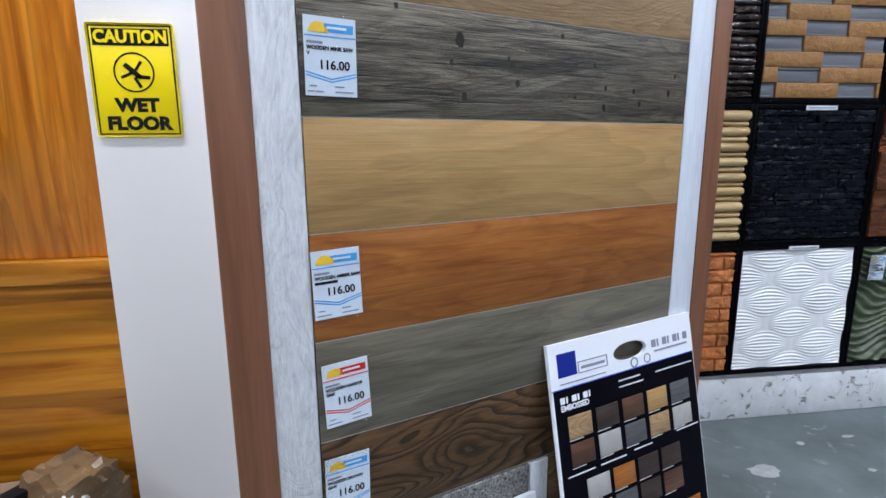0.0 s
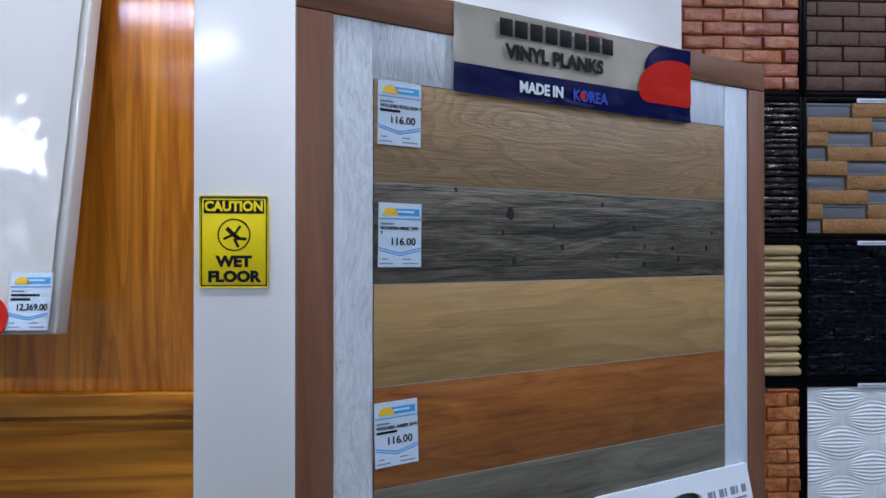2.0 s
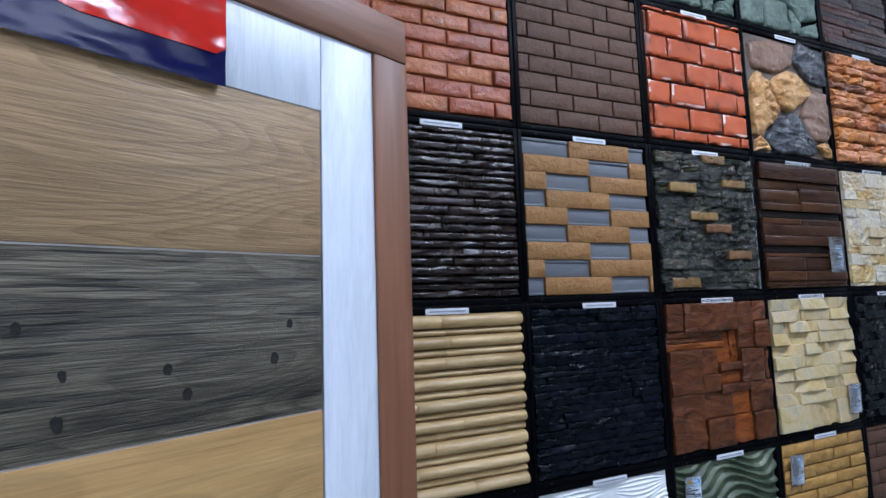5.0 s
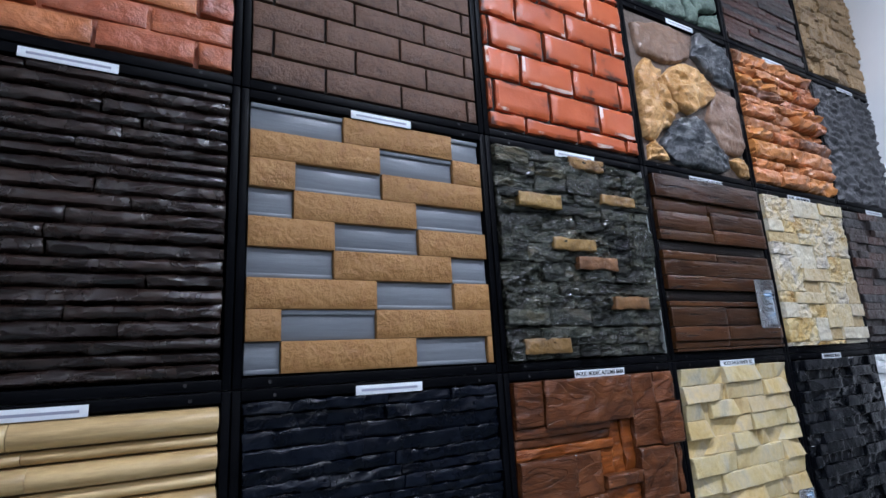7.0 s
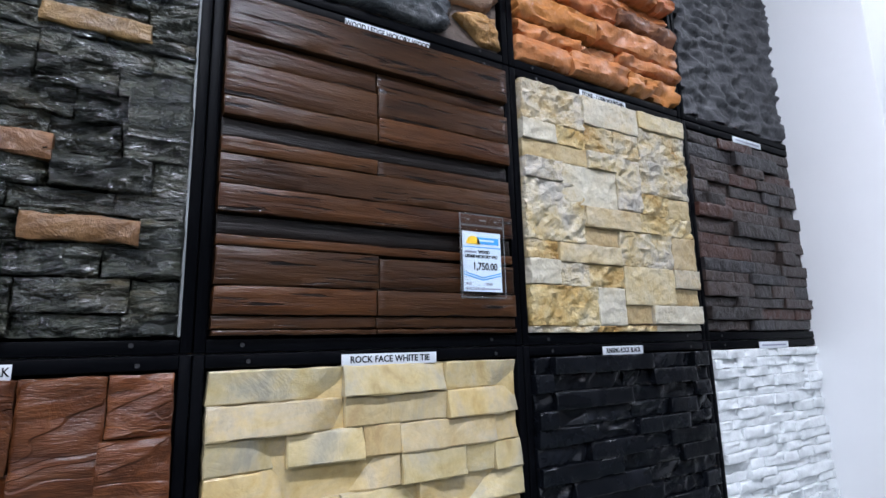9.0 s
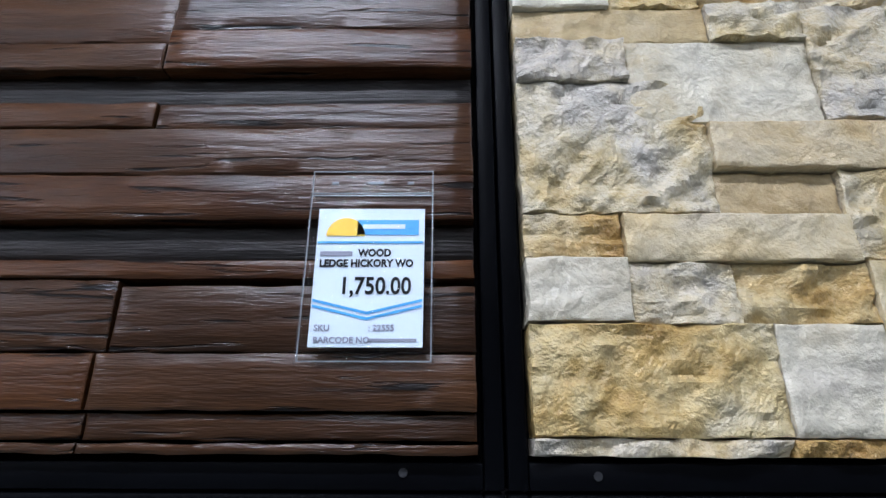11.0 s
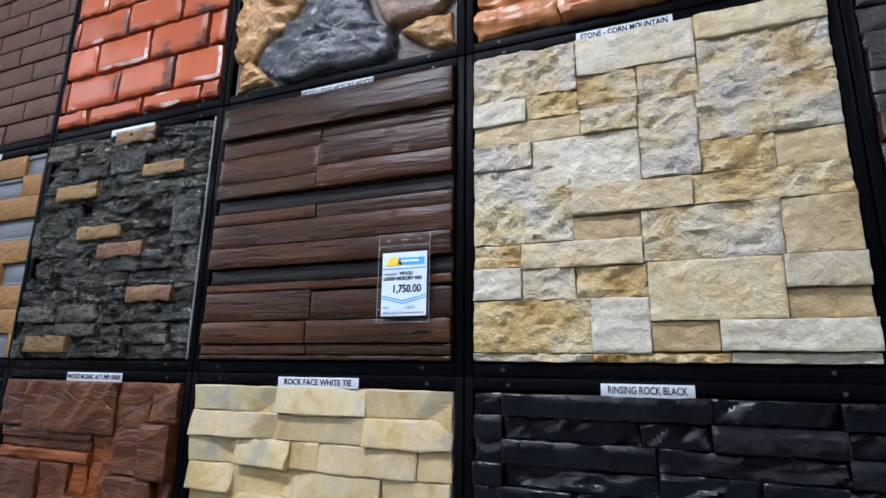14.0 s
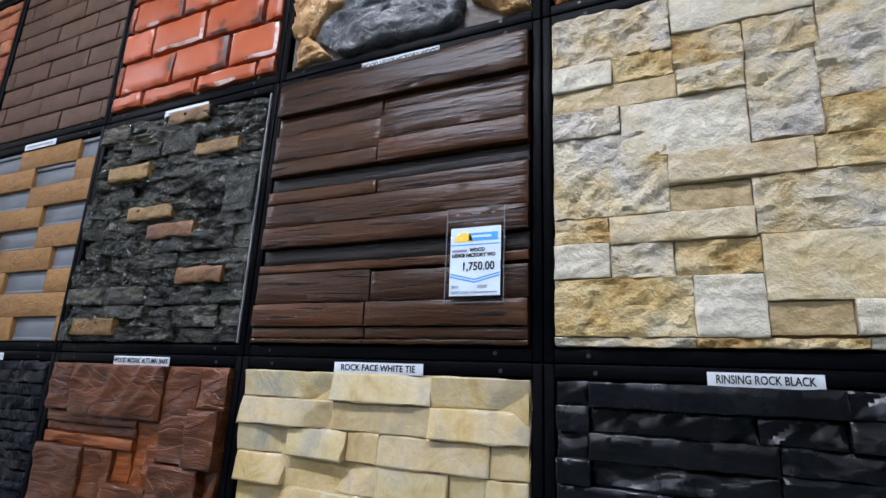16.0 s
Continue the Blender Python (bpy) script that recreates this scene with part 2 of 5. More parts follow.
P_OAK = wood("pale_oak_vinyl", [(0.36, 0.208, 0.076), (0.45, 0.276, 0.108), (0.49, 0.315, 0.132)], "X", 2.0, 8, 0.40, 0.2, fine=0.24, rings=1.8, spec=0.32, groove=0.2, contours=9, contour_dark=0.13, loops=(1.4, 9.0), finer=2.2)
P_AMBER = wood("amber_vinyl", [(0.22, 0.066, 0.014), (0.34, 0.118, 0.026), (0.40, 0.155, 0.040)], "X", 2.4, 6, 0.38, 0.15, fine=0.3, rings=1.6, spec=0.3, groove=0.3, contours=9, contour_dark=0.2, loops=(1.4, 8.0), finer=2.2, streaks=0.3, knot_col=(0.10, 0.03, 0.008), crack_scale=2.0, crack_at=0.63)
P_HARBOR = wood("grey_oak_vinyl", [(0.115, 0.102, 0.072), (0.180, 0.164, 0.120), (0.225, 0.206, 0.152)], "X", 2.2, 7, 0.42, 0.2, fine=0.3, rings=1.6, streaks=0.35, knot_col=(0.06, 0.055, 0.042), crack_at=0.62, spec=0.3, groove=0.3, contours=8, contour_dark=0.18, loops=(1.8, 8.0), finer=2.2)
P_BROWN = wood("dark_brown_vinyl", [(0.066, 0.033, 0.013), (0.11, 0.060, 0.026), (0.15, 0.086, 0.040)], "X", 3.0, 7, 0.4, 0.4, fine=0.35, rings=1.6, spec=0.3, groove=0.6, contours=19, contour_dark=0.8, loops=(2.4, 9.0))
M_TERRAZZO = stone("speckled_granite", [(0.02, 0.02, 0.02), (0.16, 0.16, 0.155), (0.40, 0.40, 0.38)], 160, 0.3, 0.05, 300, 0)
S_HICK = wood("dark_hickory_cast", [(0.026, 0.0105, 0.0042), (0.052, 0.0216, 0.0086), (0.073, 0.0320, 0.0130)], "X", 2.6, 5, 0.28, 0.45, fine=0.5, var=0.26, streaks=0.98, knot_col=(0.003, 0.0017, 0.0013), spec=0.24, fibre=1.0, crack_scale=3.0, crack_at=0.605)
# hickory again, near black: shade in the recessed strips is put in the colour
S_HICKSHADE = wood("dark_hickory_recess", [(0.003, 0.002, 0.0016), (0.007, 0.0045, 0.0034), (0.012, 0.007, 0.005)], "X", 3.0, 12, 0.4, 0.6, fine=0.5, var=0.1, spec=0.25)
S_HICKR = wood("red_hickory_cast", [(0.038, 0.0132, 0.0046), (0.077, 0.0285, 0.0098), (0.106, 0.0430, 0.0152)], "X", 2.6, 5, 0.28, 0.45, fine=0.5, var=0.2, streaks=0.96, knot_col=(0.004, 0.002, 0.0014), spec=0.24, fibre=1.0, crack_scale=3.0, crack_at=0.605)
S_BARK = wood("autumn_bark_cast", [(0.046, 0.0125, 0.0042), (0.118, 0.0365, 0.0120), (0.172, 0.059, 0.0205)], "X", 4.0, 3.0, 0.30, 0.9, fine=0.35, var=0.16, rings=1.8, spec=0.36, groove=1.2, fibre=0.6, contours=8, contour_dark=0.22, loops=(4.0, 14.0))
S_BARKO = wood("autumn_bark_orange", [(0.07, 0.016, 0.003), (0.22, 0.055, 0.009), (0.30, 0.088, 0.016)], "X", 4.0, 6, 0.28, 0.8, fine=0.3, var=0.15, rings=1.5, spec=0.4)
S_GOLD = stone("smooth_cream_ledge", [(0.45, 0.31, 0.13), (0.55, 0.42, 0.22), (0.59, 0.49, 0.31), (0.54, 0.46, 0.33)], 9, 0.36, 0.4, 60, 0.06, 0.004, chip=22, gritty=0.2, dirt=0.2, flow=0.2)
S_GWHITE = stone("smooth_grey_white_ledge", [(0.53, 0.41, 0.23), (0.55, 0.48, 0.35), (0.60, 0.545, 0.425), (0.52, 0.47, 0.38)], 9, 0.34, 0.4, 60, 0.06, 0.004, chip=22, gritty=0.2, dirt=0.2, flow=0.2)
S_GTAN = stone("smooth_tan_ledge", [(0.39, 0.27, 0.12), (0.48, 0.365, 0.19), (0.53, 0.43, 0.27)], 8, 0.4, 0.35, 60, 0.06, 0.004, chip=22, gritty=0.2, dirt=0.2, flow=0.2)
S_GOLDK = stone("crinkled_gold_ledge", [(0.31, 0.165, 0.045), (0.48, 0.31, 0.11), (0.57, 0.435, 0.22), (0.59, 0.50, 0.34)], 10, 0.32, 0.65, 60, 0.05, 0.004, chip=24, gritty=0.22, dirt=0.24, flow=0.2)
S_GOLDC = stone("crinkled_cream_ledge", [(0.40, 0.26, 0.10), (0.53, 0.405, 0.215), (0.58, 0.495, 0.345), (0.52, 0.465, 0.385), (0.43, 0.395, 0.34)], 10, 0.32, 0.65, 60, 0.05, 0.004, chip=24, gritty=0.22, dirt=0.24, flow=0.2)
S_TIE = stone("cream_rock_face", [(0.40, 0.26, 0.095), (0.52, 0.38, 0.165), (0.56, 0.44, 0.235), (0.50, 0.42, 0.28), (0.36, 0.325, 0.25)], 9, 0.36, 0.2, 60, 0.05, 0.006, blend=0.22, chip=11, gritty=0.06, flow=0.8, dirt=0.16, piece_cols=[(0.56, 0.45, 0.25), (0.47, 0.41, 0.29), (0.54, 0.37, 0.135), (0.56, 0.47, 0.30), (0.40, 0.355, 0.26)])
S_CASTLE = stone("dark_slate_ledge", [(0.0034, 0.0040, 0.0031), (0.0160, 0.0180, 0.0128), (0.045, 0.046, 0.033), (0.064, 0.052, 0.024)], 9, 0.25, 1.0, 50, 0.35, spec=0.55, chip=24, gritty=0.08, flow=0.35, stretch=(0.6, 1, 1.5))
S_TAN = stone("tan_ledge_stone", [(0.09, 0.048, 0.018), (0.19, 0.100, 0.032), (0.25, 0.140, 0.050)], 12, 0.4, 0.4, 70, 0.3, 0.022, gritty=0.15)
S_BLACK = stone("black_rinsed_rock", [(0.0018, 0.0022, 0.0032), (0.0032, 0.0040, 0.0058), (0.006, 0.007, 0.010)], 8, 0.26, 0.12, 50, 0.2, spec=0.3, chip=12, gritty=0.04)
S_SLATE = stone("blue_black_slate", [(0.0009, 0.0014, 0.003), (0.0026, 0.004, 0.0082), (0.0065, 0.009, 0.015)], 16, 0.28, 0.2, 70, 0.2, spec=0.13, gritty=0.05)
S_UMBER = stone("umber_ledge_strip", [(0.005, 0.0027, 0.002), (0.014, 0.0075, 0.0058), (0.028, 0.016, 0.012)], 12, 0.27, 0.2, 60, 0.3, spec=0.42, gritty=0.05)
S_STACK = stone("umber_stacked_stone", [(0.014, 0.0098, 0.0085), (0.030, 0.021, 0.018), (0.052, 0.034, 0.028)], 12, 0.36, 0.35, 70, 0.2, blend=0.65, piece_cols=[(0.040, 0.025, 0.020), (0.026, 0.026, 0.029), (0.075, 0.028, 0.018), (0.048, 0.032, 0.027), (0.020, 0.017, 0.016)])
S_WHITE = stone("white_split_stone", [(0.66, 0.68, 0.68), (0.78, 0.80, 0.80), (0.84, 0.86, 0.86)], 16, 0.55, 0.3, 70, 0.05, dirt=0.1, gritty=0.05)
S_LAVA = stone("grey_lava_stone", [(0.030, 0.030, 0.033), (0.066, 0.066, 0.071), (0.10, 0.10, 0.106)], 18, 0.5, 0.4, 80, 0.1, spec=0.3, gritty=0.2)
S_ORANGE = stone("orange_cleft_stone", [(0.20, 0.060, 0.022), (0.46, 0.160, 0.052), (0.60, 0.255, 0.098)], 7, 0.28, 0.3, 40, 0.15, 0.01, spec=0.5, blend=0.5, chip=13, gritty=0.05, piece_cols=[(0.54, 0.20, 0.065), (0.50, 0.165, 0.05), (0.60, 0.25, 0.09), (0.54, 0.20, 0.065), (0.05, 0.053, 0.06), (0.52, 0.185, 0.055), (0.20, 0.075, 0.048)])
S_FGREY = stone("field_stone_grey", [(0.024, 0.027, 0.031), (0.060, 0.064, 0.070), (0.115, 0.115, 0.112)], 7, 0.26, 0.4, 40, 0.1, flow=0.8, spec=0.5)
S_FTAN = stone("field_stone_tan", [(0.33, 0.155, 0.045), (0.50, 0.275, 0.105), (0.60, 0.37, 0.17)], 8, 0.30, 0.5, 36, 0.1, chip=26)
S_FBROWN = stone("field_stone_brown", [(0.14, 0.080, 0.050), (0.205, 0.124, 0.082), (0.26, 0.165, 0.115)], 7, 0.32, 0.35, 45, 0.1)
S_FBED = stone("brown_cement_bed", [(0.075, 0.052, 0.040), (0.115, 0.082, 0.064), (0.15, 0.112, 0.09)], 14, 0.5, 0.3, 90, 0)
S_GREEN = stone("green_slab_stone", [(0.07, 0.10, 0.08), (0.13, 0.18, 0.145), (0.2, 0.25, 0.2)], 9, 0.42, 0.7, 50, 0.15)
S_PALE = stone("pale_ledge_stone", [(0.34, 0.27, 0.13), (0.50, 0.42, 0.23), (0.56, 0.49, 0.32)], 11, 0.5, 0.8, 60, 0.15, 0.008)
S_TANROCK = stone("sand_ledge_stone", [(0.2, 0.12, 0.05), (0.34, 0.22, 0.11), (0.42, 0.29, 0.16)], 11, 0.5, 0.8, 60, 0.2)
S_BRICK_O = stone("orange_brown_brick", [(0.22, 0.062, 0.025), (0.39, 0.112, 0.042), (0.47, 0.155, 0.062)], 9, 0.4, 0.3, 70, 0.14, 0.008)
S_BRICK_B = stone("chocolate_brick", [(0.066, 0.030, 0.0165), (0.102, 0.049, 0.028), (0.126, 0.065, 0.039)], 30, 0.5, 0.3, 150, 0.08, spec=0.3, chip=60, gritty=0.4)
S_BRICK_S = stone("rough_split_brick", [(0.32, 0.085, 0.024), (0.58, 0.19, 0.050), (0.66, 0.25, 0.08)], 9, 0.45, 0.7, 60, 0.15)
S_MUSTARD = stone("mustard_strip_brick", [(0.26, 0.13, 0.03), (0.42, 0.23, 0.06), (0.48, 0.28, 0.08)], 9, 0.42, 0.5, 60, 0.1)
S_BAMBOO = stone("bamboo_cast", [(0.30, 0.19, 0.078), (0.51, 0.36, 0.17), (0.59, 0.44, 0.23)], 6, 0.34, 0.12, 60, 0.12, stretch=(0.4, 1, 2.5), gritty=0.05, dirt=0.15)
S_MOSO = stone("ochre_sand_block", [(0.235, 0.108, 0.030), (0.295, 0.146, 0.045), (0.33, 0.170, 0.058)], 26, 0.55, 0.35, 110, 0.05, spec=0.35, chip=45, gritty=0.3, dirt=0.12)
S_MOSG = stone("brushed_grey_block", [(0.115, 0.126, 0.140), (0.150, 0.163, 0.180), (0.185, 0.200, 0.220)], 5, 0.35, 0.06, 60, 0.05, stretch=(0.3, 1, 4), spec=0.25, dirt=0.1)
S_WAVEW = stone("white_wave_cast", [(0.76, 0.79, 0.80), (0.84, 0.87, 0.88), (0.87, 0.89, 0.90)], 6, 0.4, 0.05, 80, 0, dirt=0.04)
S_WAVEG = stone("green_wave_cast", [(0.02, 0.03, 0.016), (0.075, 0.10, 0.058), (0.16, 0.19, 0.12)], 7, 0.4, 0.2, 80, 0)
S_MORTAR = stone("dark_mortar", [(0.012, 0.010, 0.0095), (0.026, 0.022, 0.02), (0.04, 0.034, 0.03)], 30, 0.8, 0.4, 140, 0)
S_MYEL = stone("yellow_pebble", [(0.45, 0.27, 0.03), (0.62, 0.42, 0.06), (0.66, 0.5, 0.12)], 14, 0.5, 0.4, 70, 0.15)
S_MBLUE = stone("grey_blue_pebble", [(0.25, 0.3, 0.36), (0.42, 0.5, 0.56), (0.55, 0.62, 0.66)], 14, 0.5, 0.4, 70, 0.2)
S_MRED = stone("brick_red_pebble", [(0.25, 0.06, 0.03), (0.45, 0.14, 0.08), (0.52, 0.24, 0.15)], 14, 0.5, 0.4, 70, 0.2)


def worn_brick(name, wear):
    """Red paint, smoky in places; rubbed through to pale where wear is high."""
    m, t, b = tree(name, 0.42, spec=0.35)
    v = coords(t)
    n1 = node(t, "ShaderNodeTexNoise", [("Vector", v)], Scale=7.0, Detail=5.0, Roughness=0.6)
    col = ramp(t, n1.outputs["Fac"], [(0.30, (0.10, 0.026, 0.014)), (0.39, (0.37, 0.070, 0.020)), (0.7, (0.46, 0.098, 0.030))])
    n2 = node(t, "ShaderNodeTexNoise", [("Vector", v)], Scale=34.0, Detail=4.0, Roughness=0.6)
    if wear:
        col = mix(t, ramp(t, n1.outputs["Fac"], [(0.55, (0, 0, 0)), (0.60, (wear,) * 3)]), col, (0.66, 0.52, 0.46))
        col = mix(t, ramp(t, n1.outputs["Fac"], [(0.40, (0.85, 0.85, 0.85)), (0.47, (0, 0, 0))]), col, (0.035, 0.02, 0.017))
    t.links.new(vary(t, col, 0.12), b.inputs["Base Color"])
    bump(t, b, n2.outputs["Fac"], 0.25, 0.004)
    return m


S_BRICK_R = worn_brick("worn_red_brick", 0.0)
S_BRICK_RW = worn_brick("rubbed_red_brick_edge", 0.95)


def clear(name, rough=0.06):
    """Thin clear film: lets all through but for the gloss on it."""
    m = bpy.data.materials.new(name)
    m.use_nodes = True
    t = m.node_tree
    n = node(t, "ShaderNodeTexNoise", Scale=35.0, Detail=2.0)
    bp = node(t, "ShaderNodeBump", [("Height", n.outputs["Fac"])], Strength=0.35, Distance=0.004)
    f = node(t, "ShaderNodeFresnel", [("Normal", bp.outputs[0])], IOR=1.24)
    g = node(t, "ShaderNodeBsdfGlossy", [("Normal", bp.outputs[0])], Roughness=rough)
    c = node(t, "ShaderNodeBsdfTransparent")
    x = node(t, "ShaderNodeMixShader", [(0, f.outputs[0]), (1, c.outputs[0]), (2, g.outputs[0])])
    t.links.new(x.outputs[0], t.nodes["Material Output"].inputs[0])
    return m


M_CLEAR = clear("clear_plastic")
M_SEAM = paint("milky_plastic_seam", (0.20, 0.21, 0.22), 0.15, 0.3, 60)


# ---- mesh helpers ----
def mesh_of(name, verts, faces, mat, smooth=None):
    me = bpy.data.meshes.new(name)
    me.from_pydata(verts, [], faces)
    me.materials.append(mat)
    if smooth is not None:
        me.polygons.foreach_set("use_smooth", [True] * len(me.polygons))
        me.set_sharp_from_angle(angle=radians(smooth))
    me.update()
    return me


def part(name, me, parent, label="", kind=""):
    ob = new(name, me)
    if parent:
        ob.parent = parent
    if label or kind:
        tagged(ob, label, kind=kind)
    return ob


def thing(name, m, label, category, group=""):
    ob = new(name)
    ob.empty_display_size = 0.05
    ob.matrix_basis = m
    return tagged(ob, label, category, group)


def box(x0, x1, y0, y1, z0, z1, bevel=0.0, segs=2):
    bm = bmesh.new()
    bmesh.ops.create_cube(bm, size=1)
    for v in bm.verts:
        v.co = Vector((x0 + (v.co.x + 0.5) * (x1 - x0), y0 + (v.co.y + 0.5) * (y1 - y0), z0 + (v.co.z + 0.5) * (z1 - z0)))
    if bevel:
        bmesh.ops.bevel(bm, geom=list(bm.edges), offset=bevel, segments=segs, affect="EDGES", profile=0.5)
    return bm


def done(name, bm, mat, smooth=40):
    me = bpy.data.meshes.new(name)
    bm.to_mesh(me)
    bm.free()
    me.materials.append(mat)
    if smooth:
        me.polygons.foreach_set("use_smooth", [True] * len(me.polygons))
        me.set_sharp_from_angle(angle=radians(smooth))
    return me


def slab(name, dims, mat, parent, bevel=0.0, label="", kind=""):
    return part(name, done(name, box(*dims, bevel), mat), parent, label, kind)


def structure(name, dims, mat, bevel=0.0, label=""):
    ob = part(name, done(name, box(*dims, bevel), mat), None)
    return tagged(ob, label, kind="structure")


def fbm(x, y, s, f, o=3):
    return noise.fractal(Vector((x * f, y * f, s * 3.17)), 0.9, 2.1, o)


def crag(x, y, s, f):
    """Broken rock: sharp ridges and hollows about zero."""
    p = Vector((x * f * 0.6 + s * 7.7, y * f * 1.5, s * 3.17))
    a = 0.42 - abs(noise.noise(p)) * 1.5
    b = 0.42 - abs(noise.noise(p * 2.3 + Vector((3, 9, 1)))) * 1.5
    return a + 0.5 * b + 0.25 * noise.noise(p * 5.0)


def crease(x, y, s, f):
    """Folded rock: long slanting folds with soft crests."""
    a = 0.45 + 0.35 * math.sin(s * 5.3)
    c, d = math.cos(a), math.sin(a)
    p = Vector(((x * c + y * d) * f * 0.5 + s * 7.7, (y * c - x * d) * f * 1.5, s * 3.17))
    p.y += 0.7 * noise.noise(p * 0.8 + Vector((2, 5, 8)))
    r = 1 - 2.2 * abs(noise.noise(p))
    q = 1 - 2.2 * abs(noise.noise(p * 2.2 + Vector((3, 9, 1))))
    return 0.6 * r + 0.3 * q + 0.12 * noise.noise(p * 5.5) - 0.4


def fractured(x, y, s, f):
    """Folds broken up by sharp chips."""
    return 0.62 * crease(x, y, s, f) + 0.5 * crag(x, y, s, f * 1.15)


def block(x0, x1, z0, z1, h, mat, name="stone", rough=0.0, nx=4, nz=2, edge=0.003, bulge=0.0, freq=18.0, seed=0.0, tilt=(0.0, 0.0), ragged=0.0, fall=0.7, sharp=38, broken=None, fold=None, rim_mat=None):
    """One cast piece whose face looks along -y: an uneven front, softened arrises and four sides back to the board."""
    w, d = x1 - x0, z1 - z0
    xs = [0, edge] + [edge + (w - 2 * edge) * i / nx for i in range(1, nx)] + [w - edge, w]
    zs = [0, edge] + [edge + (d - 2 * edge) * i / nz for i in range(1, nz)] + [d - edge, d]
    verts, faces, rim = [], [], []
    a, b = len(xs), len(zs)
    for j, z in enumerate(zs):
        for i, x in enumerate(xs):
            border = i in (0, a - 1) or j in (0, b - 1)
            y = h + rough * (broken or fbm)(x0 + x, z0 + z, seed, freq) + tilt[0] * (x / w - 0.5) + tilt[1] * (z / d - 0.5)
            if fold:
                fx, fz, ang, slope = fold
                y -= slope * max(0.0, (x - fx * w) * math.cos(ang) + (z - fz * d) * math.sin(ang))
            if bulge:
                y = h * (1 - bulge) + (y - h * (1 - bulge)) * math.sqrt(max(0.0, 1 - (2 * z / d - 1) ** 2))
            px, pz = x0 + x, z0 + z
            if border:
                y -= edge * fall
                if ragged:
                    px += (ragged * fbm(px, pz, seed + 5, 30)) if i in (0, a - 1) else 0
                    pz += (ragged * fbm(px, pz, seed + 9, 30)) if j in (0, b - 1) else 0
            verts.append((px, -max(y, 0.004), pz))
    for j in range(b - 1):
        for i in range(a - 1):
            k = j * a + i
            faces.append((k, k + 1, k + a + 1, k + a))
    rim = [i for i in range(a)] + [j * a + a - 1 for j in range(1, b)] + [(b - 1) * a + i for i in range(a - 2, -1, -1)] + [j * a for j in range(b - 2, 0, -1)]
    base = len(verts)
    for k in rim:
        verts.append((verts[k][0], 0.0, verts[k][2]))
    n = len(rim)
    for i in range(n):
        p, q = rim[i], rim[(i + 1) % n]
        faces.append((q, p, base + i, base + (i + 1) % n))
    me = mesh_of(name, verts, faces, mat, sharp)
    if rim_mat:
        me.materials.append(rim_mat)
        for q in range(len(faces)):
            i, j = q % (a - 1), q // (a - 1)
            if q < (a - 1) * (b - 1) and (i in (0, a - 2) or j in (0, b - 2)):
                me.polygons[q].material_index = 1
    return me


def rock(points, h, mat, name="stone", rough=0.012, seed=0.0, rings=12, dome=0.35, freq=11.0):
    """A field stone: a polygon with a wandering outline, domed and broken on its face."""
    out = []
    n = len(points)
    for i in range(n):
        (ax, az), (bx, bz) = points[i], points[(i + 1) % n]
        for k in range(9):
            f = k / 9
            x, z = ax + (bx - ax) * f, az + (bz - az) * f
            out.append((x + 0.010 * fbm(x, z, seed, 14), z + 0.010 * fbm(x, z, seed + 4, 14)))
    cx, cz = sum(p[0] for p in out) / len(out), sum(p[1] for p in out) / len(out)
    m = len(out)
    verts, faces = [], []
    for r in range(rings + 1):
        f = 1 - r / (rings + 0.4)
        f = f ** 0.8
        for x, z in out:
            px, pz = cx + (x - cx) * f, cz + (z - cz) * f
            y = h * (1 - dome) + h * dome * (1 - f**3) + rough * 0.7 * crag(px, pz, seed, freq) * (0.5 if r == 0 else 1)
            verts.append((px, -max(y if r else y - 0.006, 0.004), pz))
    verts.append((cx, -(h + rough * 0.7 * crag(cx, cz, seed, freq)), cz))
    for r in range(rings):
        for i in range(m):
            a, b = r * m + i, r * m + (i + 1) % m
            faces.append((a, b, b + m, a + m))
    for i in range(m):
        faces.append((rings * m + i, rings * m + (i + 1) % m, len(verts) - 1))
    base = len(verts)
    verts += [(x, 0.0, z) for x, z in out]
    for i in range(m):
        faces.append(((i + 1) % m, i, base + i, base + (i + 1) % m))
    area = sum(points[i][0] * points[(i + 1) % n][1] - points[(i + 1) % n][0] * points[i][1] for i in range(n))
    if area < 0:
        faces = [tuple(reversed(f)) for f in faces]
    return mesh_of(name, verts, faces, mat, 60)


def text(body, size, mat, parent, m, name="lettering", align="CENTER", bold=0.0, squeeze=1.0):
    cu = bpy.data.curves.new(name, "FONT")
    cu.body, cu.size, cu.align_x, cu.align_y, cu.extrude, cu.offset = body, size, align, "CENTER", 0.0004, bold
    cu.resolution_u = 3
    tmp = new(name, cu)
    me = bpy.data.meshes.new_from_object(tmp.evaluated_get(bpy.context.evaluated_depsgraph_get()))
    bpy.data.objects.remove(tmp)
    bpy.data.curves.remove(cu)
    me.name = name
    me.transform(Matrix.Diagonal((squeeze, 1, 1, 1)))
    me.transform(Matrix.Rotation(radians(90), 4, "X"))
    me.materials.clear()
    me.materials.append(mat)
    ob = part(name, me, parent)
    ob.matrix_basis = m
    return ob


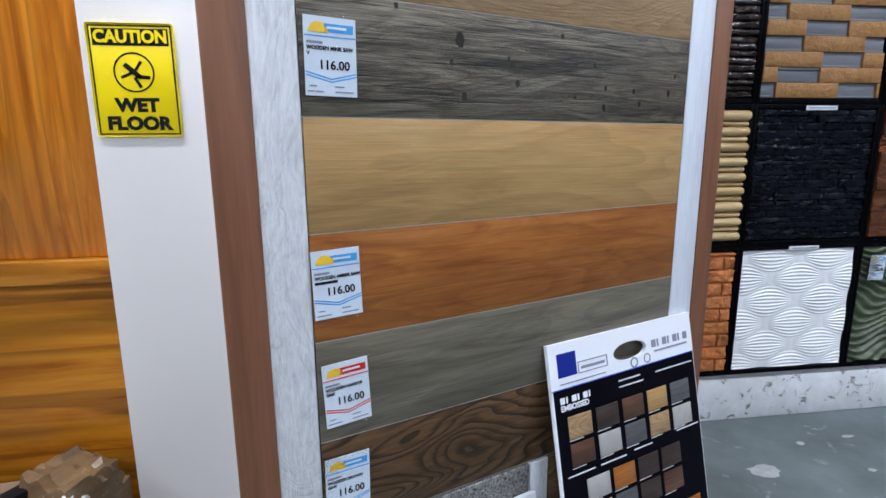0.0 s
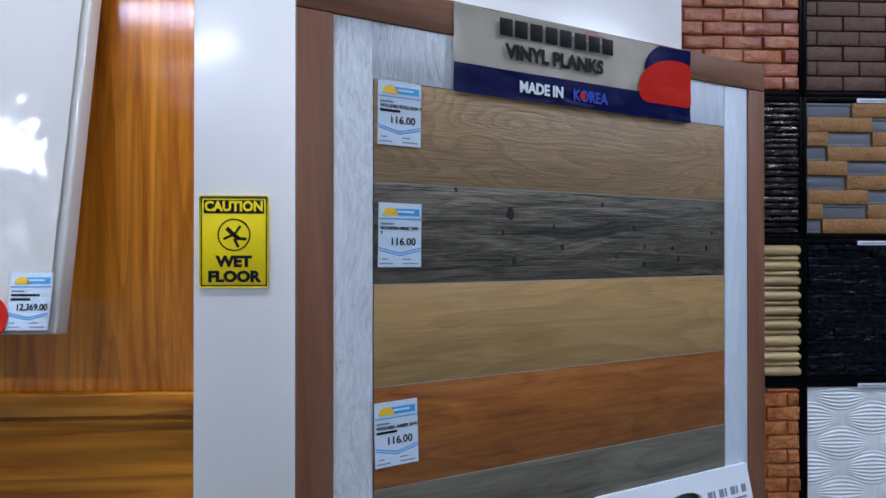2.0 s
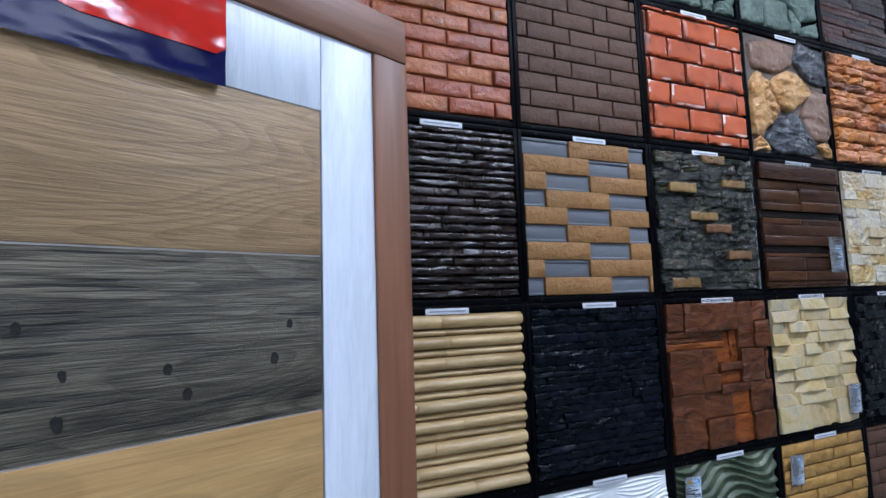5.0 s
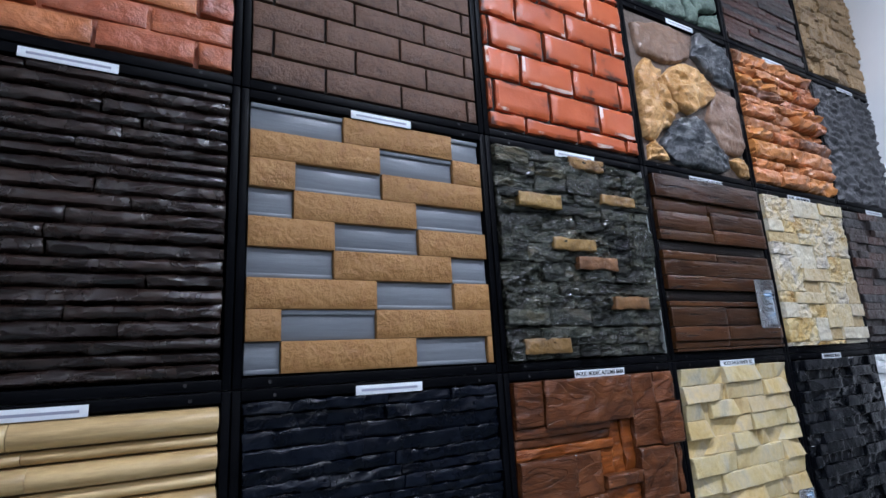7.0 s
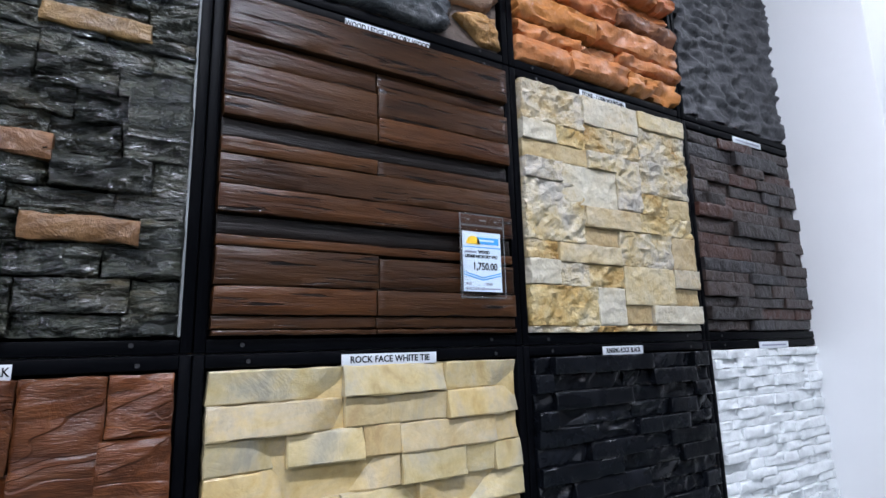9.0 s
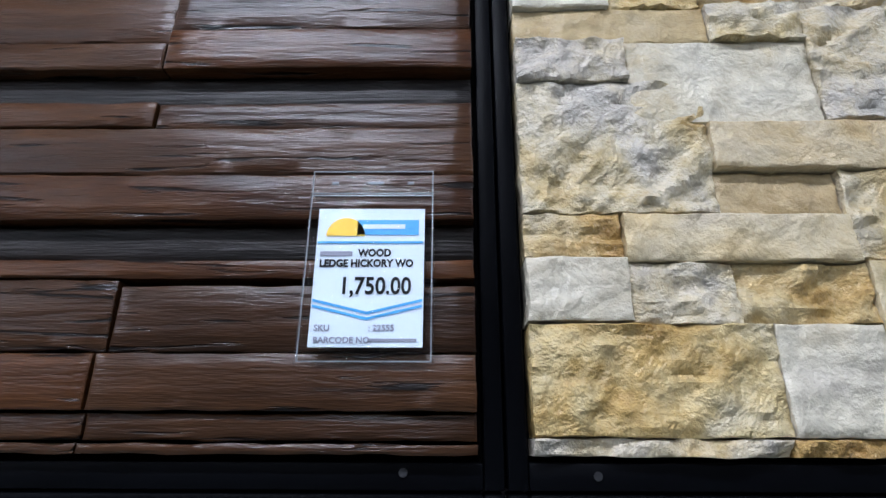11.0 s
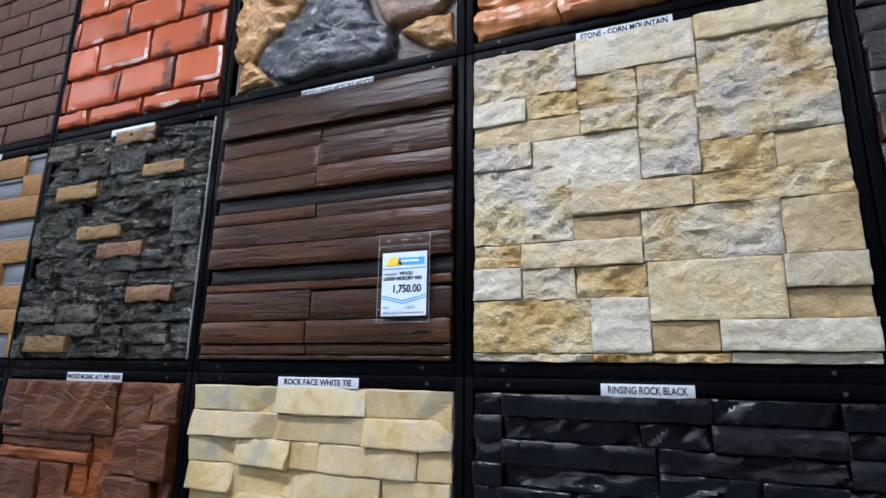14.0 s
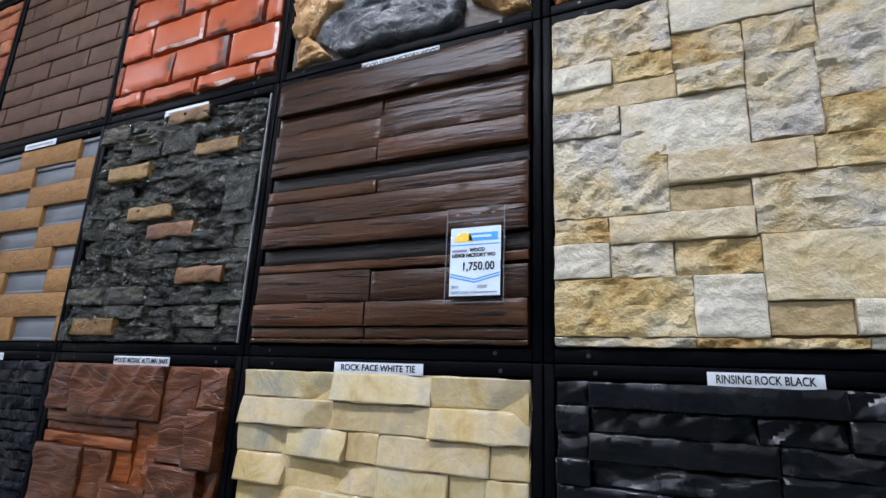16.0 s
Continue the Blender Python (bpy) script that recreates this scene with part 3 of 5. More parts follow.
def disc(r, depth, mat, name, parent, m, segs=28, start=0.0, sweep=360.0, inner=0.0):
    """A flat disc, ring or sector that faces -y."""
    n = segs
    pts = [(math.cos(radians(start + sweep * i / n)), math.sin(radians(start + sweep * i / n))) for i in range(n + 1)]
    verts, faces = [], []
    for c, s in pts:
        verts += [(c * r, -depth, s * r), (c * inner, -depth, s * inner), (c * r, 0, s * r), (c * inner, 0, s * inner)]
    for i in range(n):
        k = 4 * i
        faces += [(k + 1, k, k + 4, k + 5), (k, k + 2, k + 6, k + 4)]
        if inner:
            faces.append((k + 3, k + 1, k + 5, k + 7))
    ob = part(name, mesh_of(name, verts, faces, mat), parent)
    ob.matrix_basis = m
    return ob


def at(x, y, z, ry=0.0):
    return pose(x, y, z, 0, ry, 0)


# ---- the room ----
structure("floor", (-9.0, 10.0, -11.0, 2.6, -0.15, 0.0), M_FLOOR, label="bare grey concrete floor with worn pale patches")
structure("ceiling", (-9.0, 10.0, -11.0, 2.6, CEIL, CEIL + 0.12), M_CEIL, label="plain grey ceiling")
structure("wall_north", (-9.0, 10.0, 2.455, 2.6, 0.0, CEIL), M_WALL, label="white painted wall behind the sample panels")
structure("wall_south", (-9.0, 10.0, -11.15, -11.0, 0.0, CEIL), M_FARWALL, label="plain grey wall")
structure("wall_west", (-9.15, -9.0, -11.15, 2.6, 0.0, CEIL), M_FARWALL, label="plain grey wall")
structure("wall_east", (10.0, 10.15, -11.15, 2.6, 0.0, CEIL), M_FARWALL, label="plain grey wall")
structure("column", (-0.274, 1.012, 1.465, 2.454, 0.0, CEIL), M_COLUMN, 0.004, "white column with glossy cladding")
structure("pier", (5.20, 9.99, 2.13, 2.454, 0.0, CEIL), M_WALL, 0.006, "white painted wall pier beside the sample panels")
structure("plinth", (1.012, 5.199, 2.425, 2.454, 0.0, 0.222), M_PLINTH, 0.006, "scuffed white plaster plinth with dark stains")


def paint_spill(x, y, r, seed, squash):
    """A dried splash of white paint, a millimetre thick."""
    n = 22
    ring = [(r * (1 + 0.45 * fbm(math.cos(6.283 * k / n) * 0.1, math.sin(6.283 * k / n) * 0.1, seed, 14)) * math.cos(6.283 * k / n), squash * r * (1 + 0.45 * fbm(math.cos(6.283 * k / n) * 0.1, math.sin(6.283 * k / n) * 0.1, seed, 14)) * math.sin(6.283 * k / n)) for k in range(n)]
    verts = [(a, b, 0.001) for a, b in ring] + [(a * 1.02, b * 1.02, 0.0) for a, b in ring]
    faces = [tuple(range(n))] + [(k, n + k, n + (k + 1) % n, (k + 1) % n) for k in range(n)]
    ob = part("floor_paint_patch", mesh_of("floor_paint_patch", verts, faces, M_SPILL), None)
    ob.location = (x, y, 0.0005)
    tagged(ob, "dried white paint splash on the concrete", kind="structure")


for q in ((1.96, 2.01, 0.075, 1.0, 0.55), (2.28, 2.18, 0.022, 2.0, 0.6), (2.42, 1.95, 0.016, 3.0, 0.7), (1.72, 1.80, 0.02, 4.0, 0.6), (2.55, 2.2, 0.03, 5.0, 0.4), (2.1, 1.7, 0.02, 6.0, 0.7)):
    paint_spill(*q)


def ceiling_lamp(x, y):
    t = thing("ceiling_light", at(x, y, CEIL), "white tube light fixed under the ceiling", "lamp", "ceiling lights")
    slab("housing", (-0.75, 0.75, -0.08, 0.08, -0.06, -0.001), M_WALL, t, 0.008)
    slab("tube", (-0.72, 0.72, -0.055, 0.055, -0.075, -0.061), M_TUBE, t, 0.005)
    if not (y > -3 and -4.5 < x < 7):
        return
    la = bpy.data.lights.new("tube_light", "AREA")
    la.shape, la.size, la.size_y, la.energy, la.color = "RECTANGLE", 1.44, 0.11, (LAMP_W if y < 0 else LAMP_W * 1.35) * (0.22 if x > 6 else 0.98), (0.745, 0.82, 1.0)
    lo = new("tube_light", la)
    lo.parent = t
    lo.location = (0, 0, -0.08)


M_TUBE = glow("lit_tube", (0.745, 0.82, 1.0), 30.0)
for lx, ly in LAMPS:
    ceiling_lamp(lx, ly)


# ---- wood veneer display at the column ----
def veneer_display():
    t = thing("veneer_display", at(0, 0, 0), "tall orange veneer display stand with upright and level grain", "display stand")
    slab("upper_panel", (-3.99, -0.277, 1.54, 1.60, 1.118, 3.0), M_TEAKV, t, 0.002)
    slab("rail", (-3.99, -0.277, 1.515, 1.60, 1.056, 1.117), M_TEAKH, t, 0.006)
    slab("lower_panel", (-3.99, -0.277, 1.545, 1.60, 0.001, 1.055), M_TEAKH, t, 0.002)


veneer_display()


def price_tag(m, price, lines, dark=M_BLUE, w=0.098, h=0.136, sleeve=0.0):
    """A printed shelf ticket in a clear pocket; m is its lower left corner, its face along -y."""
    t = thing("price_tag", m, "white printed price ticket with blue stripes in a clear pocket" if dark is M_BLUE else "white printed price ticket with red stripes in a clear pocket", "price tag", "price tickets")
    slab("card", (0.003, w - 0.003, -0.002, 0, 0.003, h - 0.003), M_TICKET, t)
    disc(0.017, 0.0006, M_SUNYEL, "emblem", t, at(0.028, -0.0022, h - 0.029), 14, 0, 180)
    slab("emblem_bar", (0.038, w - 0.008, -0.0028, -0.0022, h - 0.028, h - 0.014), dark, t)
    slab("emblem_print", (0.043, w - 0.020, -0.0032, -0.0029, h - 0.0225, h - 0.0185), M_TICKET, t)
    slab("rule", (0.004, w - 0.004, -0.0028, -0.0022, h - 0.036, h - 0.034), dark, t)
    slab("print_line", (0.007, 0.035, -0.0028, -0.0022, h - 0.0475, h - 0.0435), M_GREYINK, t)
    for i, s in enumerate(lines):
        if not s:
            slab("print_line", (0.007, 0.07 - 0.02 * i, -0.0028, -0.0022, h - 0.0565 - 0.0095 * i, h - 0.0515 - 0.0095 * i), M_INK, t)
            continue
        dx, dz = (0.040, 0.0095) if s[0] == ">" else (0.007, 0.0)
        text(s.strip(">"), 0.0092, M_INK, t, at(dx, -0.0024, h - 0.0545 - 0.0095 * (i - (lines[0][:1] == ">")) if not dz else h - 0.045), align="LEFT", bold=0.0003, squeeze=0.9)
    text(price, 0.021, M_INK, t, at(w * 0.56, -0.0024, 0.054), name="price", bold=0.0004, squeeze=0.98 if len(price) < 8 else 0.85)
    for k in (0.0, 0.0048):
        bm = bmesh.new()
        for sx, (x0, z0, x1, z1) in enumerate(((0.004, 0.041, w / 2, 0.030), (w / 2, 0.030, w - 0.004, 0.041))):
            q = [bm.verts.new(p) for p in ((x0, -0.0026, z0 - k), (x1, -0.0026, z1 - k), (x1, -0.0026, z1 - k + 0.0024), (x0, -0.0026, z0 - k + 0.0024))]
            bm.faces.new(q)
        part("chevron", done("chevron", bm, dark, 0), t)
    if sleeve:
        for s, x, z in (("SKU", 0.007, 0.0185), (": 22555", 0.052, 0.0185), ("BARCODE NO.", 0.007, 0.0085)):
            text(s, 0.0072, M_GREYINK, t, at(x, -0.0024, z), align="LEFT", bold=0.0001)
    for x0, x1, z in ((0.052, 0.092, 0.0075),) if sleeve else ((0.01, 0.022, 0.018), (0.055, 0.072, 0.018), (0.006, 0.034, 0.009), (0.055, 0.088, 0.009)):
        slab("print_line", (x0, x1, -0.0028, -0.0022, z, z + 0.0024), M_GREYINK, t)
    p = slab("pocket", (-0.001 - sleeve * 0.15, w + 0.001 + sleeve * 0.15, -0.0045, -0.003, -0.001 - sleeve * 0.3, h + 0.001 + sleeve), M_CLEAR, t, 0.0005, "clear plastic pocket")
    p.visible_shadow = False
    if sleeve:
        x0, x1, z0, z1 = -0.0045, w + 0.0045, -0.0095, h + sleeve - 0.002
        for d in ((x0, x1, z0, z0 + 0.0011), (x0, x1, z1, z1 + 0.0011), (x0, x0 + 0.0011, z0, z1), (x1 - 0.0011, x1, z0, z1), (x0, x1, h + 0.008, h + 0.0092), (x0, x1, h + 0.0105, h + 0.0113)):
            slab("welded_seam", (d[0], d[1], -0.0056, -0.0046, d[2], d[3]), M_SEAM, t)
        for x, hw in ((0.016, 0.003), (w * 0.52, 0.008), (w - 0.016, 0.003)):
            slab("hanging_slot", (x - hw, x + hw, -0.0054, -0.0046, h + 0.0195, h + 0.0225), M_SEAM, t, 0.0003)
    return t


def acrylic_tray():
    """A shower tray stood on end against the veneer, leaning back."""
    lean = math.degrees(math.atan2(0.145, 0.95))
    m = pose(-1.318, 1.36, 1.300, -lean, 0, 0)
    t = thing("shower_tray", m, "glossy white acrylic shower tray leaning on the veneer stand", "shower tray")
    bm = box(0, 0.8, -0.045, 0.0, 0, 1.15, 0.006, 3)
    part("rim", done("rim", bm, M_ACRYL, 60), t)
    nx, nz = 70, 90
    verts, faces = [], []
    for j in range(nz + 1):
        for i in range(nx + 1):
            u, v = i / nx, j / nz
            e = min(u, 1 - u, v, 1 - v) * 2
            d = 0.012 * (1 - math.exp(-e * 7)) + 0.0012 * fbm(u, v, 3, 7) + 0.0016 * max(0.0, fbm(u, v, 5, 26)) * (u > 0.8)
            verts.append((0.014 + 0.772 * u, -0.0455 - 0.012 + d, 0.014 + 1.122 * v))
    for j in range(nz):
        for i in range(nx):
            k = j * (nx + 1) + i
            faces.append((k, k + 1, k + nx + 2, k + nx + 1))
    part("basin", mesh_of("basin", verts, faces, M_ACRYL, 80), t)
    price_tag(m @ at(0.698, -0.060, 0.006), "12,369.00", ["", ""])
    s = thing("discount_sticker", m @ at(0.650, -0.0635, 0.035), "round red discount sticker with white writing", "sticker")
    disc(0.055, 0.002, M_RED, "disc", s, at(0, 0, 0), 32)
    text("%", 0.03, M_PAPER, s, at(0.022, -0.0025, 0.012))
    text("OFF", 0.028, M_PAPER, s, at(0.012, -0.0025, -0.016))


acrylic_tray()


def caution_sign():
    t = thing("caution_sign", at(-0.257, 1.4645, 1.402), "yellow wet floor caution sign stuck on the white column", "sign")
    w, h = 0.176, 0.237
    slab("plate", (0, w, -0.003, 0, 0, h), M_SIGN, t, 0.006)
    for d in ((0.004, w - 0.004, 0.004, 0.007), (0.004, w - 0.004, h - 0.007, h - 0.004), (0.004, 0.007, 0.007, h - 0.007), (w - 0.007, w - 0.004, 0.007, h - 0.007)):
        slab("border", (d[0], d[1], -0.0036, -0.003, d[2], d[3]), M_INK, t)
    slab("heading_band", (0.011, w - 0.011, -0.0036, -0.003, h - 0.046, h - 0.011), M_INK, t)
    text("CAUTION", 0.035, M_SIGN, t, at(w / 2, -0.004, h - 0.0285), bold=0.0014, squeeze=0.94)
    disc(0.042, 0.0006, M_INK, "ring", t, at(w / 2, -0.003, 0.136), 36, inner=0.0385)
    for x, z, a, ln, wd in ((-0.003, 0.003, 42, 0.042, 0.011), (-0.016, -0.006, -25, 0.024, 0.006), (0.010, 0.014, -55, 0.022, 0.006), (0.019, -0.010, 5, 0.026, 0.008), (0.006, -0.021, 62, 0.024, 0.007)):
        o = slab("pictogram_bar", (-ln / 2, ln / 2, -0.0006, 0, -wd / 2, wd / 2), M_INK, t, 0.0002)
        o.matrix_basis = at(w / 2 + x, -0.003, 0.136 + z, a)
    text("WET", 0.038, M_INK, t, at(w / 2, -0.0034, 0.066), bold=0.0021, squeeze=1.08)
    text("FLOOR", 0.038, M_INK, t, at(w / 2, -0.0034, 0.027), bold=0.0021, squeeze=1.08)
    p = slab("laminate", (-0.006, w + 0.006, -0.0052, -0.0042, -0.006, h + 0.012), M_CLEAR, t)
    p.visible_shadow = False


caution_sign()

# ---- vinyl plank board, set askew against the column's corner ----
BOARD = Matrix.Translation((0.218, 1.147, 0)) @ Matrix.Rotation(math.atan2(0.36864, 0.92957), 4, "Z")


def plank_board():
    t = thing("plank_display_board", BOARD, "upright display board of vinyl planks in a brown frame", "display board")
    slab("backboard", (-0.150, 1.163, 0.004, 0.030, 0.0, 2.027), M_PAPER, t, 0.001, "pale board edge")
    slab("frame_stile", (-0.153, -0.082, -0.011, 0.003, 0.0, 1.957), M_WFRAME, t, 0.003)
    slab("frame_stile", (1.098, 1.166, -0.011, 0.003, 0.0, 1.957), M_WFRAME, t, 0.003)
    slab("frame_rail", (-0.153, 1.166, -0.011, 0.003, 1.9575, 2.030), M_WFRAMEH, t, 0.003)
    slab("white_plank", (-0.0815, -0.003, -0.006, 0.003, 0.0, 1.957), M_WASH, t, 0.001, "whitewashed plank strip")
    slab("white_plank", (1.006, 1.0975, -0.006, 0.003, 0.0, 1.957), M_WASHB, t, 0.001, "whitewashed plank strip")
    slab("white_plank", (-0.0025, 0.60, -0.005, 0.003, 1.842, 1.957), M_WASH, t, 0.001, "whitewashed plank strip")
    slab("white_plank", (0.6005, 1.0055, -0.005, 0.003, 1.842, 1.957), M_WASHB, t, 0.001, "whitewashed plank strip")
    z = 1.840
    for mat, lab in ((P_ECRU, "ecru wood-grain vinyl plank"), (P_MINK, "weathered grey knotty vinyl plank"), (P_OAK, "pale oak vinyl plank"), (P_AMBER, "amber wood-grain vinyl plank"), (P_HARBOR, "grey oak vinyl plank"), (P_BROWN, "dark brown swirled vinyl plank")):
        slab("plank", (0.0, 1.003, -0.006, 0.003, z - 0.2040, z), mat, t, 0.0008, lab)
        slab("joint", (0.001, 1.002, -0.0046, 0.003, z - 0.2062, z - 0.2041), M_JOINT, t, 0, "pale joint between planks")
        z -= 0.2063
    slab("tile", (0.0, 0.515, -0.010, 0.003, z - 0.31, z - 0.004), M_TERRAZZO, t, 0.002, "speckled granite tile")
    slab("tile", (0.519, 0.575, -0.010, 0.003, z - 0.31, z - 0.004), M_WASH, t, 0.002, "whitewashed strip tile")
    slab("tile", (0.579, 1.003, -0.010, 0.003, z - 0.31, z - 0.004), P_BROWN, t, 0.002, "dark brown tile")
    slab("tile", (0.0, 1.003, -0.010, 0.003, 0.0, z - 0.314), P_HARBOR, t, 0.002, "grey oak plank")


plank_board()


def banner():
    t = thing("vinyl_banner", BOARD @ at(0.172, -0.009, 1.836), "glossy beige and navy plank banner taped to the board", "banner")
    w, h, nx, nz = 0.694, 0.190, 70, 20

    def sheet(name, u0, u1, v0, v1, mat, off, m=nx):
        verts, faces = [], []
        for j in range(nz + 1):
            for i in range(m + 1):
                u, v = u0 + (u1 - u0) * i / m, v0 + (v1 - v0) * j / nz
                y = -off - 0.0022 * math.sin(u * 17 + v * 2) * (0.3 + 0.7 * v) - 0.0022 * fbm(u, v, 2, 4) - 0.0012 * crag(u * 2.2, v * 0.35, 7, 4)
                verts.append((u * w, y, v * h))
        n = len(verts)
        verts += [(x, y + 0.0008, z) for x, y, z in verts]
        for j in range(nz):
            for i in range(m):
                k = j * (m + 1) + i
                faces += [(k, k + 1, k + m + 2, k + m + 1), (n + k + m + 1, n + k + m + 2, n + k + 1, n + k)]
        return part(name, mesh_of(name, verts, faces, mat, 80), t)

    sheet("sheet", 0, 1, 0, 1, M_BEIGE, 0.004)
    sheet("navy_band", 0, 1, 0, 0.33, M_NAVY, 0.0056)
    verts, faces = [], []
    for nm, mat, c, off in (("blue_swoosh", M_NAVY, (0.93, 0.72, 0.165, 0.36), 0.0056), ("red_swoosh", M_RED, (0.90, 0.46, 0.165, 0.36), 0.0072)):
        verts, faces = [], []
        for r in range(7):
            for k in range(25):
                a = 2 * math.pi * k / 24
                u = min(0.999, c[0] + c[2] * (r / 6) * math.cos(a))
                v = min(1.0, max(0.2, c[1] + c[3] * (r / 6) * math.sin(a) + 0.22 * (u - c[0]) / c[2] * 0.3))
                y = -off - 0.0022 * math.sin(u * 17 + v * 2) * (0.3 + 0.7 * v) - 0.0022 * fbm(u, v, 2, 4) - 0.0012 * crag(u * 2.2, v * 0.35, 7, 4)
                verts.append((u * w, y, v * h))
        for r in range(6):
            for k in range(24):
                q = r * 25 + k
                faces.append((q, q + 25, q + 26, q + 1))
        part(nm, mesh_of(nm, verts, faces, mat, 80), t)
    for i, x in enumerate((0.110, 0.149, 0.190, 0.231, 0.271, 0.313, 0.354, 0.395)):
        slab("letter_block", (x, x + 0.033, -0.0102, -0.0090, 0.137, 0.175), M_INK, t, 0.0003)
    text("VINYL PLANKS", 0.043, M_INK, t, at(0.262, -0.0094, 0.102), bold=0.0022, squeeze=0.96)
    text("MADE IN", 0.034, M_PAPER, t, at(0.220, -0.0110, 0.027), bold=0.0014, squeeze=0.88)
    text("KOREA", 0.036, M_ROYAL, t, at(0.358, -0.0110, 0.026), bold=0.0014, squeeze=0.88)
    disc(0.009, 0.0005, M_RED, "dot", t, at(0.3345, -0.0110, 0.027), 16)


banner()
for s, z0, lines, mat in ((0.003, 1.708, ["WOODEN ECRU SAW V", ""], M_BLUE), (0.004, 1.461, ["WOODEN MINK SAW", "V"], M_BLUE), (-0.001, 1.058, ["WOODEN AMBER SAW", ""], M_BLUE), (0.010, 0.836, ["WOODEN HARBOR", "OAK"], M_RED), (0.0, 0.640, ["WOODEN BROWN", "SAW"], M_BLUE)):
    price_tag(BOARD @ at(s, -0.0085, z0, {1.058: -1.5, 0.836: -2.5}.get(z0, 0.6)), "116.00", lines, mat)


def sample_board():
    """A carded chart of floor swatches leaning on the plank board."""
    lean = math.degrees(math.atan2(0.195, 0.904))
    m = BOARD @ pose(0.549, -0.215, 0.0, -lean, 0, 0)
    t = thing("swatch_board", m, "white and black floor swatch board leaning on the planks", "sample board")
    w, h = 0.524, 0.925
    nseg = 28
    slab("card", (0, w, 0, 0.012, 0, h - 0.135), M_PAPER, t, 0.001)
    # head of the card, with its oval grip hole
    cx, cz, rx, rz = 0.275, h - 0.062, 0.062, 0.024
    verts, faces = [], []
    for k in range(nseg):
        a = 2 * math.pi * (k + 0.5) / nseg
        c, s = math.cos(a), math.sin(a)
        f = min((w - cx if c > 0 else cx) / max(abs(c), 1e-6), (h - cz if s > 0 else cz - (h - 0.135)) / max(abs(s), 1e-6))
        for y in (0.0, 0.012):
            verts += [(cx + rx * c, y, cz + rz * s), (cx + f * c, y, cz + f * s)]
    for cxx, czz, idx in ((0, h, 0), (w, h, 0), (0, h - 0.135, 0), (w, h - 0.135, 0)):
        k = min(range(nseg), key=lambda q: (verts[4 * q + 1][0] - cxx) ** 2 + (verts[4 * q + 1][2] - czz) ** 2)
        for y, o in ((0.0, 1), (0.012, 3)):
            verts[4 * k + o] = (cxx, y, czz)
    for k in range(nseg):
        a, b = 4 * k, 4 * ((k + 1) % nseg)
        faces += [(a, a + 1, b + 1, b), (a + 2, b + 2, b + 3, a + 3), (a, b, b + 2, a + 2), (a + 1, a + 3, b + 3, b + 1)]
    part("card_head", mesh_of("card_head", verts, faces, M_PAPER), t)
    slab("black_field", (0.004, w - 0.004, -0.0012, -0.0002, 0.004, h - 0.112), M_NAVYBLACK, t)
    slab("logo_square", (0.025, 0.085, -0.0012, -0.0002, h - 0.083, h - 0.025), M_SQUARE, t)
    for x0, x1, z0, z1 in ((0.090, 0.190, 0.084, 0.0815), (0.090, 0.190, 0.057, 0.0545), (0.090, 0.0925, 0.0815, 0.057), (0.1875, 0.190, 0.0815, 0.057), (0.100, 0.180, 0.074, 0.067)):
        slab("logo_bar", (x0, x1, -0.0012, -0.0002, h - z0, h - z1), M_GREYINK, t)
    slab("print_line", (0.028, 0.180, -0.0012, -0.0002, h - 0.101, h - 0.098), M_GREYINK, t)
    slab("rule", (0.0, w, -0.0012, -0.0002, h - 0.1115, h - 0.1095), M_ROYAL, t)
    for k in range(7):
        slab("logo_bar", (0.357 + 0.0215 * k, 0.357 + 0.0215 * k + (0.0165 if k % 2 == 0 else 0.006), -0.0012, -0.0002, h - 0.070, h - 0.050), M_GREYINK, t)
    slab("logo_bar", (0.365, 0.500, -0.0012, -0.0002, h - 0.084, h - 0.079), M_GREYINK, t)
    disc(0.014, 0.001, M_GREYINK, "seal", t, at(0.285, -0.0002, h - 0.096), 20, inner=0.010)
    disc(0.013, 0.001, M_GREYINK, "seal", t, at(0.335, -0.0002, h - 0.094), 20, inner=0.010)
    for k in range(6):
        slab("logo_bar", (0.022 + 0.0185 * k, 0.022 + 0.0185 * k + (0.0145 if k % 2 == 0 else 0.005), -0.0022, -0.0013, h - 0.146, h - 0.131), M_PAPER, t)
    text("EMBOSSED", 0.019, M_PAPER, t, at(0.022, -0.0016, h - 0.158), align="LEFT", bold=0.0006)
    for x0, x1, z in ((0.22, 0.30, 0.130), (0.22, 0.31, 0.146), (0.36, 0.51, 0.135), (0.42, 0.51, 0.312), (0.25, 0.32, 0.318), (0.022, 0.11, 0.322), (0.13, 0.22, 0.322)):
        slab("print_line", (x0, x1, -0.0022, -0.0013, h - z - 0.0035, h - z), M_STRIP, t)
    cols = [P_ECRU, P_DK1, P_DK2, P_OAK, P_GR, P_DK2, M_STONEGREY, P_GR, P_ECRU, M_STONEGREY, M_STONEGREY, P_AMBER, P_DK1, P_DK1, P_ECRU, P_GR, P_DK1, P_DK2, P_DK1, P_BROWN, P_ECRU, P_HARBOR, P_AMBER, P_DK2, P_GR, P_AMBER, M_WASH, P_DK1, P_DK2]
    k = 0
